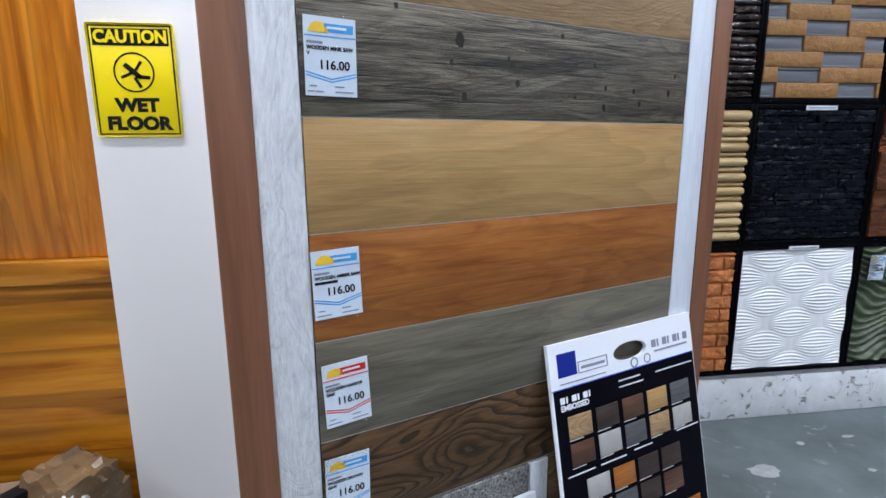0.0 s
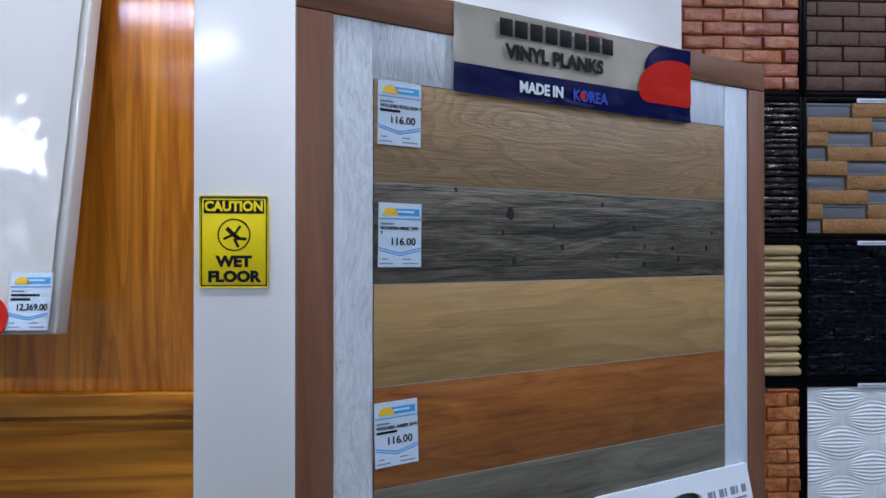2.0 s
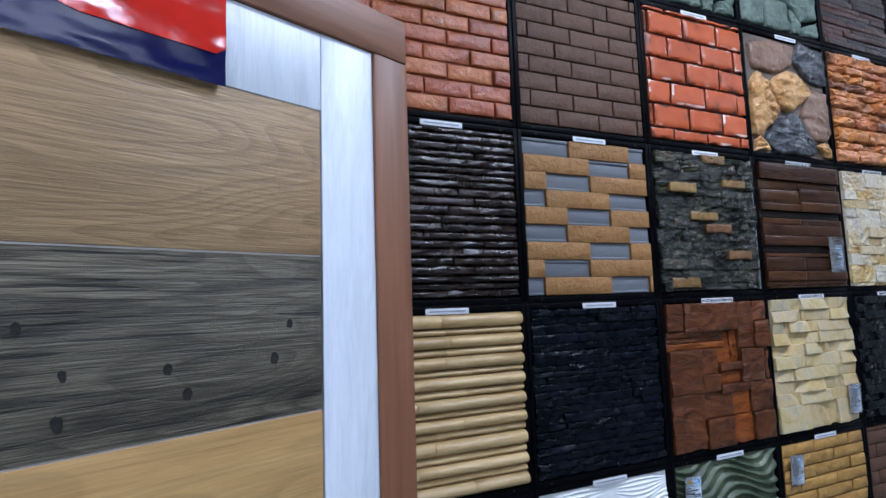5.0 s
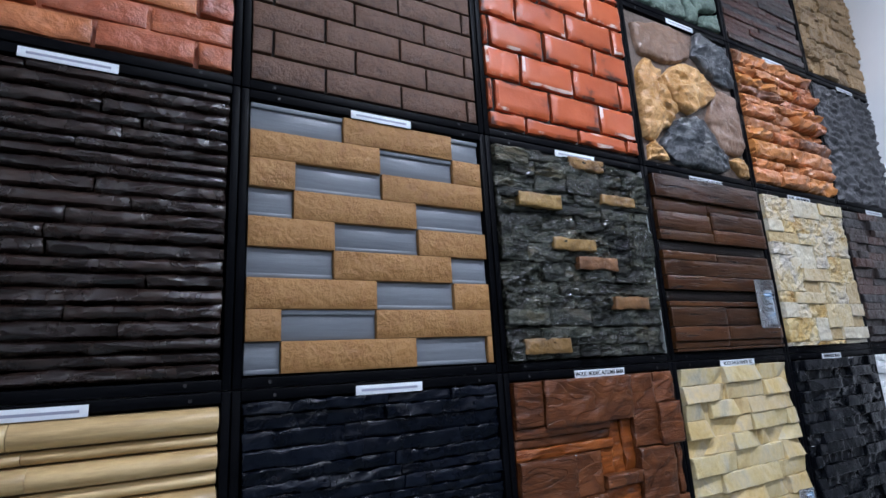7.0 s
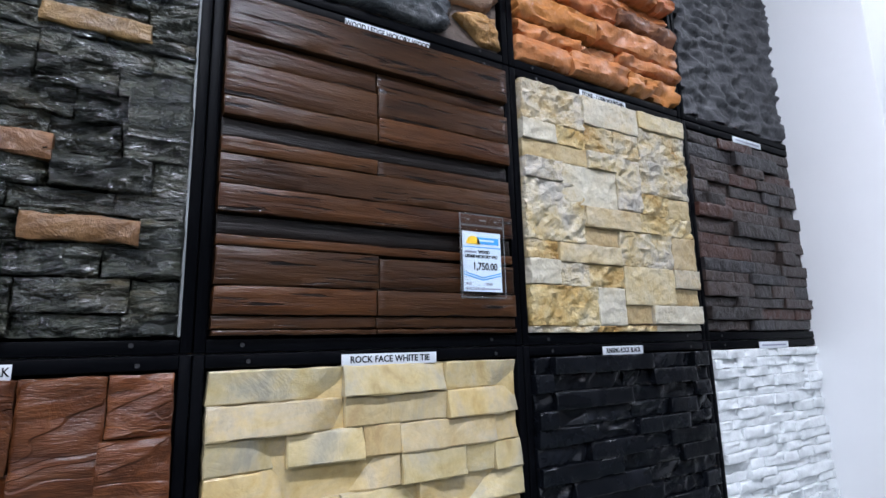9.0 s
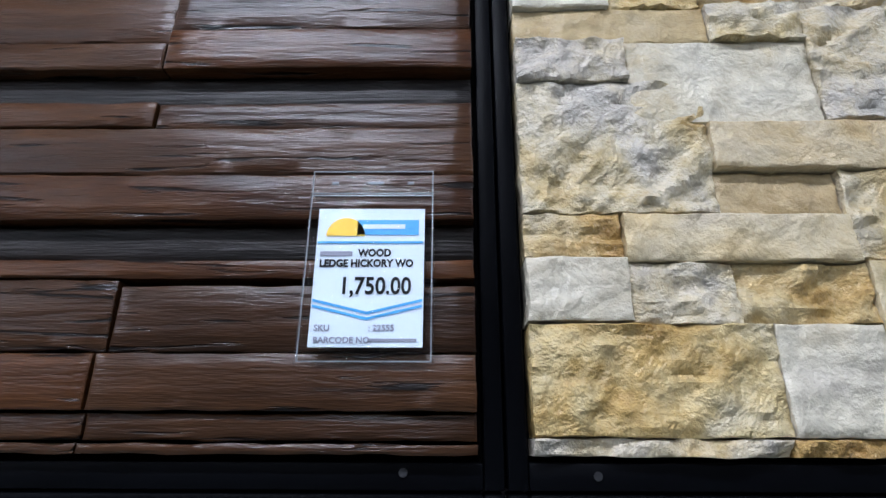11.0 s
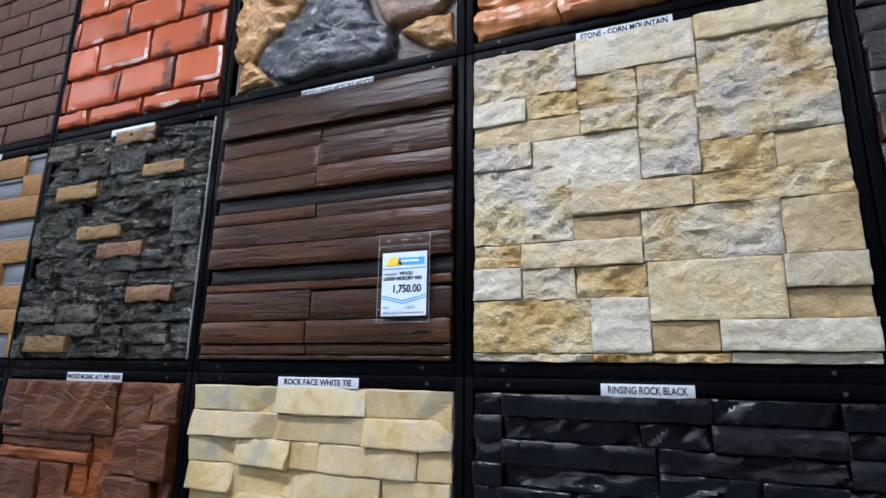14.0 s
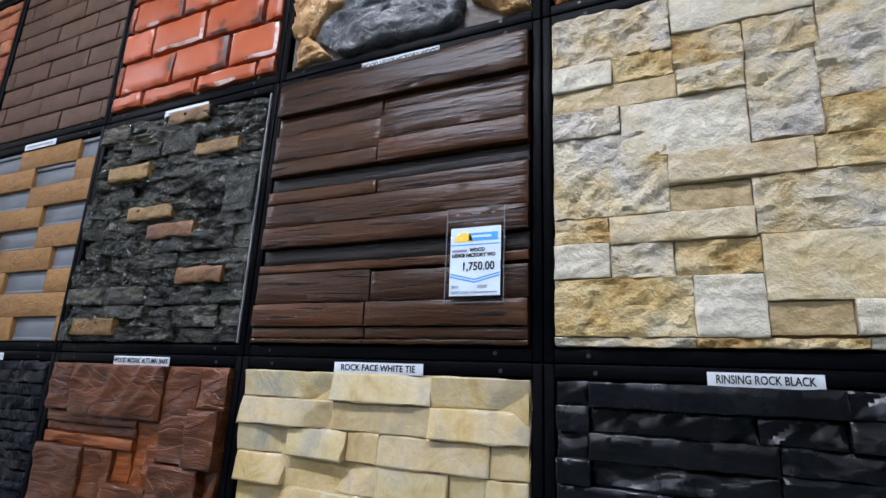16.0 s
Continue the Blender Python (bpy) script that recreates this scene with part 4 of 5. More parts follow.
    for row, z in enumerate((0.176, 0.244, 0.340, 0.408, 0.505, 0.573)):
        for c in range(4 if row in (2, 3) else 5):
            x = 0.078 + 0.090 * c if row in (2, 3) else 0.038 + 0.093 * c
            slab("swatch", (x, x + 0.076, -0.004, -0.0013, h - z - 0.060, h - z - 0.004), cols[k % len(cols)], t, 0.0008)
            slab("swatch_caption", (x, x + 0.045, -0.0022, -0.0013, h - z - 0.0645, h - z - 0.0625), M_STRIP, t)
            k += 1


M_STONEGREY = paint("pale_stone_swatch", (0.36, 0.35, 0.33), 0.5, 0.12, 20)
M_SQUARE = paint("dark_blue_print", (0.006, 0.02, 0.24), 0.4, spec=0.3)
M_KNOT = paint("black_brown_knot_print", (0.016, 0.0145, 0.0125), 0.5, 0.5, 60, 0.3, spec=0.3)
M_NAVYBLACK = paint("near_black_print", (0.0022, 0.0021, 0.0045), 0.4, 0.2, 6, spec=0.06)
P_DK1 = wood("espresso_swatch", [(0.02, 0.013, 0.01), (0.045, 0.028, 0.022), (0.06, 0.04, 0.03)], "X", 4, 9)
P_DK2 = wood("walnut_swatch", [(0.05, 0.022, 0.012), (0.10, 0.046, 0.026), (0.13, 0.065, 0.036)], "X", 4, 9)
P_GR = wood("slate_swatch", [(0.06, 0.065, 0.07), (0.10, 0.105, 0.11), (0.13, 0.135, 0.14)], "X", 4, 9)
sample_board()

board_top = [o for o in bpy.data.objects if o.name == "plank_display_board"][0]
for s_, z_, r_ in ((0.316, 1.580, 0.0115), (0.297, 1.537, 0.0055), (0.458, 1.505, 0.0062), (0.326, 1.474, 0.0070), (0.577, 1.609, 0.0050), (0.677, 1.555, 0.0050), (0.711, 1.462, 0.0065), (0.714, 1.507, 0.0046), (0.809, 1.503, 0.0055), (0.83, 1.474, 0.0060), (0.442, 1.540, 0.0050), (0.434, 1.553, 0.0040), (0.181, 1.627, 0.0045), (0.934, 1.503, 0.0060), (0.955, 1.545, 0.0045), (0.62, 1.482, 0.0040)):
    n_ = 18
    verts = [(r_ * (1 + 0.3 * noise.noise(Vector((s_ * 9, k * 0.7, 1)))) * math.cos(2 * math.pi * k / n_) * 0.85, y, r_ * (1 + 0.3 * noise.noise(Vector((s_ * 9, k * 0.7, 1)))) * math.sin(2 * math.pi * k / n_) * 1.25) for y in (-0.0006, 0.0) for k in range(n_)]
    faces = [tuple(range(n_))] + [(k, n_ + k, n_ + (k + 1) % n_, (k + 1) % n_) for k in range(n_)]
    kn = part("knot", mesh_of("knot", verts, faces, M_KNOT), board_top, "dark knot in the grain")
    kn.matrix_basis = at(s_, -0.0061, z_)
wb = thing("white_board", BOARD @ pose(0.20, -0.10, 0.0, -8, 0, 0), "plain white sample card leaning low on the board", "sample board")
slab("card", (0, 0.325, 0, 0.012, 0, 0.535), M_PAPER, wb, 0.002)


def parcels():
    b = thing("cardboard_box", at(-0.74, 1.16, 0), "closed brown cardboard box beside the veneer stand", "box")
    slab("carton", (0, 0.44, 0, 0.33, 0.0, 0.56), M_CARD, b, 0.004)
    slab("tape", (-0.001, 0.441, 0.15, 0.19, 0.5605, 0.5615), M_KRAFT, b)
    for (x, y, sx, sy, sz, rz, sd, nm, mat) in ((-0.60, 1.33, 0.18, 0.10, 0.040, 8, 1, "paper parcel", M_CARD), (-0.385, 1.40, 0.080, 0.070, 0.085, -25, 2, "wrapped parcel", M_KRAFT), (-0.335, 1.27, 0.028, 0.05, 0.06, 10, 3, "plastic bundle", M_ACRYL)):
        t = thing("parcel", pose(x, y, 0.561, 0, 0, rz), "crumpled brown %s lying on the box" % nm, "parcel")
        bm = bmesh.new()
        bmesh.ops.create_cube(bm, size=2)
        bmesh.ops.subdivide_edges(bm, edges=list(bm.edges), cuts=7, use_grid_fill=True)
        for v in bm.verts:
            p = v.co.copy()
            r = 0.75 + 0.25 / max(1e-3, p.length) * 1.2
            q = Vector((p.x * sx * r, p.y * sy * r, (p.z * 0.5 + 0.5) * sz))
            k = fbm(p.x * 0.3 + sd, p.y * 0.3 + p.z * 0.2, sd, 6)
            q += Vector((k * 0.012, k * 0.010, 0.018 * k if p.z > -0.9 else 0))
            v.co = q
        part("wrap", done("wrap", bm, mat, 30), t)
        if sd == 1:
            slab("strap", (-0.022, 0.022, -0.15, 0.13, sz * 0.98, sz + 0.022), M_INK, t, 0.008, "black strap").matrix_basis = pose(0.10, -0.01, 0, 0, 0, -38)


parcels()


# ---- sample panels on the north wall ----
PX, PZ, PW, PH = 1.431, 0.275, 0.642, 0.651
SIDE = 0.598


def panel(col, row, kind, label, caption="", bars=True, at_u=0.31, wide=0.19):
    """A black steel tray in the grid: col from the left, row from the floor up. Pieces are laid out from its lower left corner."""
    t = thing(kind, at(PX + PW * col, 2.454, PZ + PH * row), label, "wall panel", "sample panels on the wall")
    gx, gz = (PW - SIDE) / 2 - 0.0012, (PH - SIDE) / 2 - 0.0012
    slab("backing_board", (-0.004, SIDE + 0.004, -0.014, -0.001, -0.004, SIDE + 0.004), M_BACK, t)
    for d in ((-gx, -0.0042, -gz, SIDE + gz), (SIDE + 0.0042, SIDE + gx, -gz, SIDE + gz)):
        slab("frame_bar", (d[0], d[1], -0.040, -0.001, d[2], d[3]), M_STEEL, t, 0.0025)
    for d in ((-0.004, SIDE + 0.004, -gz, -0.0042), (-0.004, SIDE + 0.004, SIDE + 0.0042, SIDE + gz)):
        slab("frame_bar", (d[0], d[1], -0.040, -0.001, d[2], d[3]), M_STEEL, t, 0.0025)
    if bars:
        w = wide if caption else 0.16
        c = at_u
        s = slab("name_strip", (c - w / 2, c + w / 2, -0.0425, -0.0405, SIDE - 0.001, SIDE + 0.0195), M_STRIP, t, 0.0004, "white name strip")
        if caption:
            text(caption, 0.0165, M_INK, t, at(c, -0.0428, SIDE + 0.0092), name="name_print", squeeze=min(1.0, (w - 0.014) / (0.0100 * len(caption))), bold=0.0003)
        else:
            slab("print_line", (c - w * 0.42, c + w * 0.42, -0.0429, -0.0426, SIDE + 0.0065, SIDE + 0.0115), M_GREYINK, t)
    for sx, sz in ((0.06, SIDE + 0.013), (SIDE - 0.05, SIDE + 0.012), (0.05, -0.014), (SIDE - 0.06, -0.012)):
        disc(0.0036, 0.0012, M_SCREW, "screw", t, at(sx, -0.0401, sz), 10)
    hold = new("relief")
    hold.parent = t
    hold.matrix_basis = at(0, -0.0142, 0)
    return hold


def lay(t, me):
    return part(me.name, me, t)


def ledger(t, mat, rows, lens, h, rough, seed, name="stone", gap=0.0012, nx=5, nz=2, edge=0.003, ragged=0.001, bulge=0.0, freq=18.0, hvar=0.012, row_var=0.25, tiltv=0.0, sharp=38, broken=None):
    """Courses of broken-length pieces, each set a little in or out of the face."""
    rnd = random.Random(seed)
    hs = [1 + rnd.uniform(-row_var, row_var) for _ in range(rows)]
    k = SIDE / sum(hs)
    z = 0.0
    n = 0
    for r in range(rows):
        z1 = z + hs[r] * k
        x = -rnd.uniform(0, lens[0] * 0.7)
        while x < SIDE - 0.001:
            x1 = x + rnd.uniform(*lens)
            if SIDE - x1 < lens[0] * 0.45:
                x1 = SIDE
            a, b = max(0.0, x), min(SIDE, x1)
            if b - a > 0.012:
                hh = h + rnd.uniform(-hvar, hvar)
                rr = rough * rnd.uniform(0.5, 1.3)
                lay(t, block(a + gap / 2, b - gap / 2, z + gap / 2, z1 - gap / 2, hh, mat, name, rr, max(3, min(26, int((b - a) / 0.0105))) if nx == 0 else nx, nz, min(edge, (z1 - z) * 0.2), bulge, freq, seed * 1.3 + n, (rnd.uniform(-tiltv, tiltv), rnd.uniform(-tiltv, tiltv)), ragged, 0.7, sharp, broken))
                n += 1
            x = x1
        z = z1


def bond(t, mat, rows, length, joint, h, rough, seed, edge=0.004, name="brick", nx=4, nz=2, lift=0.002, ragged=0.0006, shift=0.5, freq=16.0, drop=0.0, rim_mat=None, bed=None, start=0.15):
    """Running bond with open joints down to a dark bed."""
    rnd = random.Random(seed)
    slab("mortar_bed", (0.002, SIDE - 0.002, -h * 0.5, 0, 0.002, SIDE - 0.002), bed or S_MORTAR, t)
    ch = SIDE / rows
    for r in range(math.ceil(rows + drop)):
        z0, z1 = max(0.0, (r - drop) * ch), min(SIDE, (r + 1 - drop) * ch)
        x = -length * (shift * (r % 2) + start)
        while x < SIDE:
            a, b = max(0.0, x + joint / 2), min(SIDE, x + length - joint / 2)
            if b - a > 0.012 and z1 - z0 > 0.012:
                lay(t, block(a, b, z0 + joint / 2, z1 - joint / 2, h + rnd.uniform(-lift, lift), mat, name, rough, nx, nz, edge, 0, freq, seed + r * 17 + x * 9, (0, 0), ragged, rim_mat=rim_mat))
            x += length


def relief(t, mat, fn, n, name="cast_sheet", m=None):
    """One moulded sheet: fn gives its height at (u, v)."""
    m = m or n
    verts = []
    for j in range(m + 1):
        for i in range(n + 1):
            u, v = i / n, j / m
            verts.append((u * SIDE, -fn(u, v), v * SIDE))
    faces = [(j * (n + 1) + i, j * (n + 1) + i + 1, (j + 1) * (n + 1) + i + 1, (j + 1) * (n + 1) + i) for j in range(m) for i in range(n)]
    lay(t, mesh_of(name, verts, faces, mat, 70))
    slab("edge_band", (0.0005, SIDE - 0.0005, -0.010, 0, 0.0005, SIDE - 0.0005), mat, t)


def rects(t, rows, name, rough, freq, seed, nz=3, edge=0.0035, ragged=0.0008, broken=None, step=0.014, smooth=(), gap=0.0012):
    """Pieces given as left, top, right, bottom in fractions of the panel, height and material."""
    for i, (x0, y0, x1, y1, h, mat) in enumerate(rows):
        w = (x1 - x0) * SIDE
        lay(t, block(x0 * SIDE + gap / 2, x1 * SIDE - gap / 2, (1 - y1) * SIDE + gap / 2, (1 - y0) * SIDE - gap / 2, h, mat, name, rough * (0.36 if mat in smooth else 1.0), max(3, min(30, int(w / step))), nz or max(3, int((y1 - y0) * SIDE / step)), edge, 0, freq, seed + i * 1.7, (0, 0), ragged, broken=broken))


# row R2, the course at eye level
t = panel(3, 2, "wood_ledge_panel", "dark brown wood-ledge wall panel in a black steel frame", "WOOD LEDGE HICKORY WOOD")
# D strips carry the shade of the set-back courses in their colour
H, D, R = S_HICK, S_HICKSHADE, S_HICKR
rects(t, [
    (0, 0, 1, 0.135, 0.0421, H), (0, 0.135, 0.47, 0.215, 0.0295, H), (0.47, 0.135, 1, 0.19, 0.0295, H),
    (0, 0.215, 0.47, 0.325, 0.0358, H), (0, 0.325, 0.47, 0.385, 0.0389, H), (0.47, 0.19, 1, 0.30, 0.0394, H), (0.47, 0.30, 1, 0.385, 0.0417, R),
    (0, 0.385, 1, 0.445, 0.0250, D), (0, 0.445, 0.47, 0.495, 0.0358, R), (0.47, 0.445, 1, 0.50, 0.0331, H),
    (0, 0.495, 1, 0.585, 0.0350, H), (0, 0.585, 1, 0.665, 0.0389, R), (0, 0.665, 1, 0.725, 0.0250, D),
    (0, 0.725, 1, 0.757, 0.0345, R), (0, 0.757, 0.475, 0.865, 0.0358, H), (0.475, 0.765, 1, 0.865, 0.0345, H),
    (0, 0.865, 0.465, 0.945, 0.0399, R), (0.465, 0.865, 1, 0.945, 0.0389, H), (0, 0.945, 0.465, 0.983, 0.0335, H), (0.465, 0.945, 1, 0.983, 0.0325, H), (0, 0.983, 0.465, 1, 0.0376, H), (0.465, 0.983, 1, 1, 0.0376, H),
], "wood_ledge", 0.0012, 12, 11, edge=0.0022, ragged=0.0012, gap=0.0026)

t = panel(4, 2, "golden_ledge_panel", "golden cream split-stone wall panel in a black steel frame", "STONE - CORN MOUNTAIN", at_u=0.288, wide=0.17)
G, W, T, C, K = S_GOLD, S_GWHITE, S_GTAN, S_GOLDC, S_GOLDK
slab("stone_bed", (0.003, SIDE - 0.003, -0.013, 0, 0.003, SIDE - 0.003), G, t)
rects(t, [
    (0, 0, 0.335, 0.168, 0.0345, C), (0.335, 0, 0.675, 0.128, 0.0370, W), (0.675, 0, 1, 0.083, 0.0415, G), (0.675, 0.083, 1, 0.235, 0.0340, C),
    (0, 0.168, 0.172, 0.25, 0.0385, W), (0.172, 0.168, 0.335, 0.25, 0.0335, K), (0.335, 0.128, 0.51, 0.248, 0.0335, K), (0.51, 0.128, 0.675, 0.25, 0.0335, C),
    (0, 0.25, 0.341, 0.325, 0.0330, T), (0.341, 0.248, 0.504, 0.325, 0.0410, C), (0.504, 0.25, 0.66, 0.485, 0.0360, C), (0.66, 0.235, 1, 0.392, 0.0360, C),
    (0, 0.325, 0.19, 0.408, 0.0390, C), (0.19, 0.325, 0.504, 0.492, 0.0345, W), (0.66, 0.392, 0.84, 0.49, 0.0345, K), (0.84, 0.392, 1, 0.49, 0.0320, T),
    (0, 0.408, 0.306, 0.65, 0.0345, C), (0.306, 0.492, 0.632, 0.578, 0.0415, G), (0.632, 0.49, 1, 0.578, 0.0350, K), (0.306, 0.578, 0.494, 0.654, 0.0300, T),
    (0.494, 0.578, 0.832, 0.728, 0.0345, C), (0.832, 0.578, 1, 0.728, 0.0365, T), (0, 0.65, 0.15, 0.724, 0.0320, K), (0.15, 0.654, 0.494, 0.731, 0.0400, G),
    (0, 0.724, 0.151, 0.82, 0.0400, W), (0.151, 0.731, 0.307, 0.824, 0.0345, C), (0.307, 0.731, 0.5, 0.822, 0.0345, K), (0.5, 0.728, 0.822, 0.89, 0.0395, G),
    (0.822, 0.728, 1, 0.813, 0.0415, W), (0.822, 0.813, 1, 0.89, 0.0310, T), (0, 0.822, 0.345, 0.976, 0.0350, K), (0.345, 0.822, 0.5, 0.976, 0.0370, W),
    (0.5, 0.89, 0.664, 0.97, 0.0325, T), (0.664, 0.89, 1, 0.97, 0.0410, W), (0, 0.976, 0.343, 1, 0.0330, C), (0.343, 0.976, 0.683, 1, 0.0320, K), (0.683, 0.972, 1, 1, 0.0300, W),
], "stone", 0.0130, 23, 31, nz=0, broken=fractured, step=0.0058, ragged=0.0012, edge=0.0016, smooth=(G, W, T))

t = panel(2, 2, "slate_ledge_panel", "dark grey-green slate panel with tan accent stones")
ledger(t, S_CASTLE, 14, (0.06, 0.20), 0.027, 0.024, 21, nx=0, nz=8, broken=fractured, hvar=0.009, row_var=0.35, freq=24, ragged=0.003)
rects(t, [
    (0.448, 0.0, 0.69, 0.062, 0.044, S_TAN), (0.110, 0.222, 0.375, 0.292, 0.044, S_TAN), (0.650, 0.178, 0.895, 0.235, 0.044, S_TAN), (0.296, 0.432, 0.57, 0.492, 0.044, S_TAN),
    (0.446, 0.518, 0.706, 0.582, 0.044, S_TAN), (0.656, 0.712, 0.90, 0.774, 0.044, S_TAN), (0.072, 0.906, 0.34, 0.974, 0.044, S_TAN),
    (0.0, 0.004, 0.19, 0.085, 0.042, S_CASTLE), (0.0, 0.383, 0.057, 0.495, 0.043, S_CASTLE), (0.853, 0.356, 1.0, 0.495, 0.042, S_CASTLE), (0.43, 0.095, 0.65, 0.20, 0.039, S_CASTLE),
    (0.0, 0.775, 0.236, 0.846, 0.041, S_CASTLE), (0.24, 0.775, 0.487, 0.85, 0.039, S_CASTLE), (0.244, 0.852, 0.487, 0.905, 0.036, S_CASTLE), (0.0, 0.92, 0.07, 1.0, 0.044, S_CASTLE), (0.226, 0.125, 0.42, 0.20, 0.037, S_CASTLE),
], "stone", 0.006, 14, 23, nz=4, broken=crease, step=0.012, ragged=0.003, edge=0.004, smooth=(S_TAN,))
slab("cement_edge", (SIDE - 0.0004, SIDE + 0.0036, -0.028, 0, 0.0, SIDE), M_CEMENT, t, 0.0008, "bare light grey cement edge")
t = panel(1, 2, "ochre_grey_mosaic_panel", "wall panel of ochre blocks and recessed grey blocks")
MOSAIC = ["G.355 O.855 G1", "O.51 G.855 O1", "O.165 G.515 O1", "G.16 O.665 G1", "O.315 G.67 O1", "G.31 O.82 G1", "O.48 G.825 O1", "O.12 G.475 O1", "G.12 O.64 G.975 O1"]
for r, line in enumerate(MOSAIC):
    x = 0.0
    ch = SIDE / len(MOSAIC)
    z0 = SIDE - (r + 1) * ch
    for item in line.split():
        x1 = float(item[1:]) * SIDE
        if item[0] == "O":
            lay(t, block(x + 0.0005, x1 - 0.0005, z0 + 0.0005, z0 + ch - 0.0005, 0.024, S_MOSO, "block", 0.0012, 5, 2, 0.002, 0, 40, r + x))
        else:
            lay(t, block(x + 0.0005, x1 - 0.0005, z0 + 0.0005, z0 + ch - 0.0005, 0.012, S_MOSG, "block", 0.0, 2, 2, 0.002))
            lay(t, block(x + 0.001, x1 - 0.001, z0 + (ch * 0.82 if r in (0, 1, 7) else 0.001), z0 + (ch - 0.001 if r in (0, 1, 7) else ch * 0.16), 0.018 if r in (0, 1, 7) else 0.0145, S_MOSG, "lip", 0.0, 2, 2, 0.002))
        x = x1

t = panel(0, 2, "umber_strip_panel", "dark umber wall panel of thin broken ledges")
ledger(t, S_UMBER, 21, (0.24, 0.62), 0.030, 0.009, 41, nx=0, nz=5, hvar=0.005, row_var=0.22, freq=17, edge=0.005, broken=fractured, ragged=0.004, gap=0.003, bulge=0.15)
t = panel(5, 2, "umber_stack_panel", "dark brown stacked-stone wall panel in a black frame")
ledger(t, S_STACK, 16, (0.08, 0.30), 0.028, 0.006, 51, nx=0, nz=4, hvar=0.010, row_var=0.25, freq=14, broken=crease, ragged=0.002)

# row R3, below it
t = panel(3, 1, "cream_rock_panel", "cream and yellow rock-face wall panel in a black frame", "ROCK FACE WHITE TIE")
slab("stone_bed", (0.003, SIDE - 0.003, -0.020, 0, 0.003, SIDE - 0.003), S_TIE, t)
TIE = [".365 .708 1", ".368 .709 1", ".205 .428 .546 .893 1", ".196 .547 .775 .885 1", ".358 .603 .704 1", ".36 .80 1", ".21 .72 1", ".55 .80 1", ".25 .62 1", ".34 .70 1"]
TIE_TOP = [0, 0.088, 0.175, 0.262, 0.352, 0.438, 0.535, 0.628, 0.72, 0.81, 1]
rnd = random.Random(64)
for r, line in enumerate(TIE):
    x = 0.0
    for c, item in enumerate(line.split()):
        x1, z0, z1 = float(item), 1 - TIE_TOP[r + 1], 1 - TIE_TOP[r]
        up = (c + r) % 2
        fold = (rnd.uniform(0.55, 0.85), rnd.uniform(0.1, 0.6), rnd.choice((-0.7, 0.6, 0.9, 2.4)), rnd.uniform(0.25, 0.6)) if rnd.random() < 0.7 else None
        lay(t, block(x * SIDE + 0.0005, x1 * SIDE - 0.0005, z0 * SIDE + 0.0005, z1 * SIDE - 0.0005, 0.038 if up else 0.031, S_TIE, "stone", 0.003, max(6, int((x1 - x) * 70)), 10, 0.0025, 0, 9, r * 5.1 + c * 1.7, (rnd.uniform(-0.008, 0.008), rnd.uniform(-0.012, -0.002) if up else rnd.uniform(-0.004, 0.008)), 0.002, sharp=26, broken=None, fold=fold))
        x = x1
t = panel(4, 1, "black_rock_panel", "glossy black rinsed-rock wall panel in a black frame", "RINSING ROCK BLACK", at_u=0.285, wide=0.14)
BLACK = ["c.085 s.627 c.897 s1", "s.086 c.454 c.622 s.905 c1", "c.082 s.488 c.90 s1", "s.086 c.49 c.72 s.893 c1", "s.272 c.517 s.834 c1", "c.238 s.52 c.70 s1", "s.40 c.76 s1", "c.15 s.55 c1"]
rnd = random.Random(5)
for r in range(16):
    ch, x = SIDE / 16, 0.0
    for c, item in enumerate(BLACK[r % 8].split()):
        x1, flat = float(item[1:]) * SIDE, item[0] == "s"
        lay(t, block(x + 0.0006, x1 - 0.0006, SIDE - (r + 1) * ch + 0.0005, SIDE - r * ch - 0.0005, rnd.uniform(0.040, 0.046) if flat else 0.030, S_BLACK, "stone", 0.002 if flat else 0.011, max(3, int((x1 - x) / 0.007)), 3 if flat else 6, 0.0025, 0, 14 if flat else 17, r * 7 + c * 1.3, (0, rnd.uniform(-0.006, 0.002)), 0.0015, sharp=34, broken=None if flat else crease))
        x = x1
t = panel(2, 1, "wood_mosaic_panel", "red-brown wood-mosaic wall panel in a black frame", "WOOD MOSAIC AUTUMN BARK")
B, O = S_BARK, S_BARKO
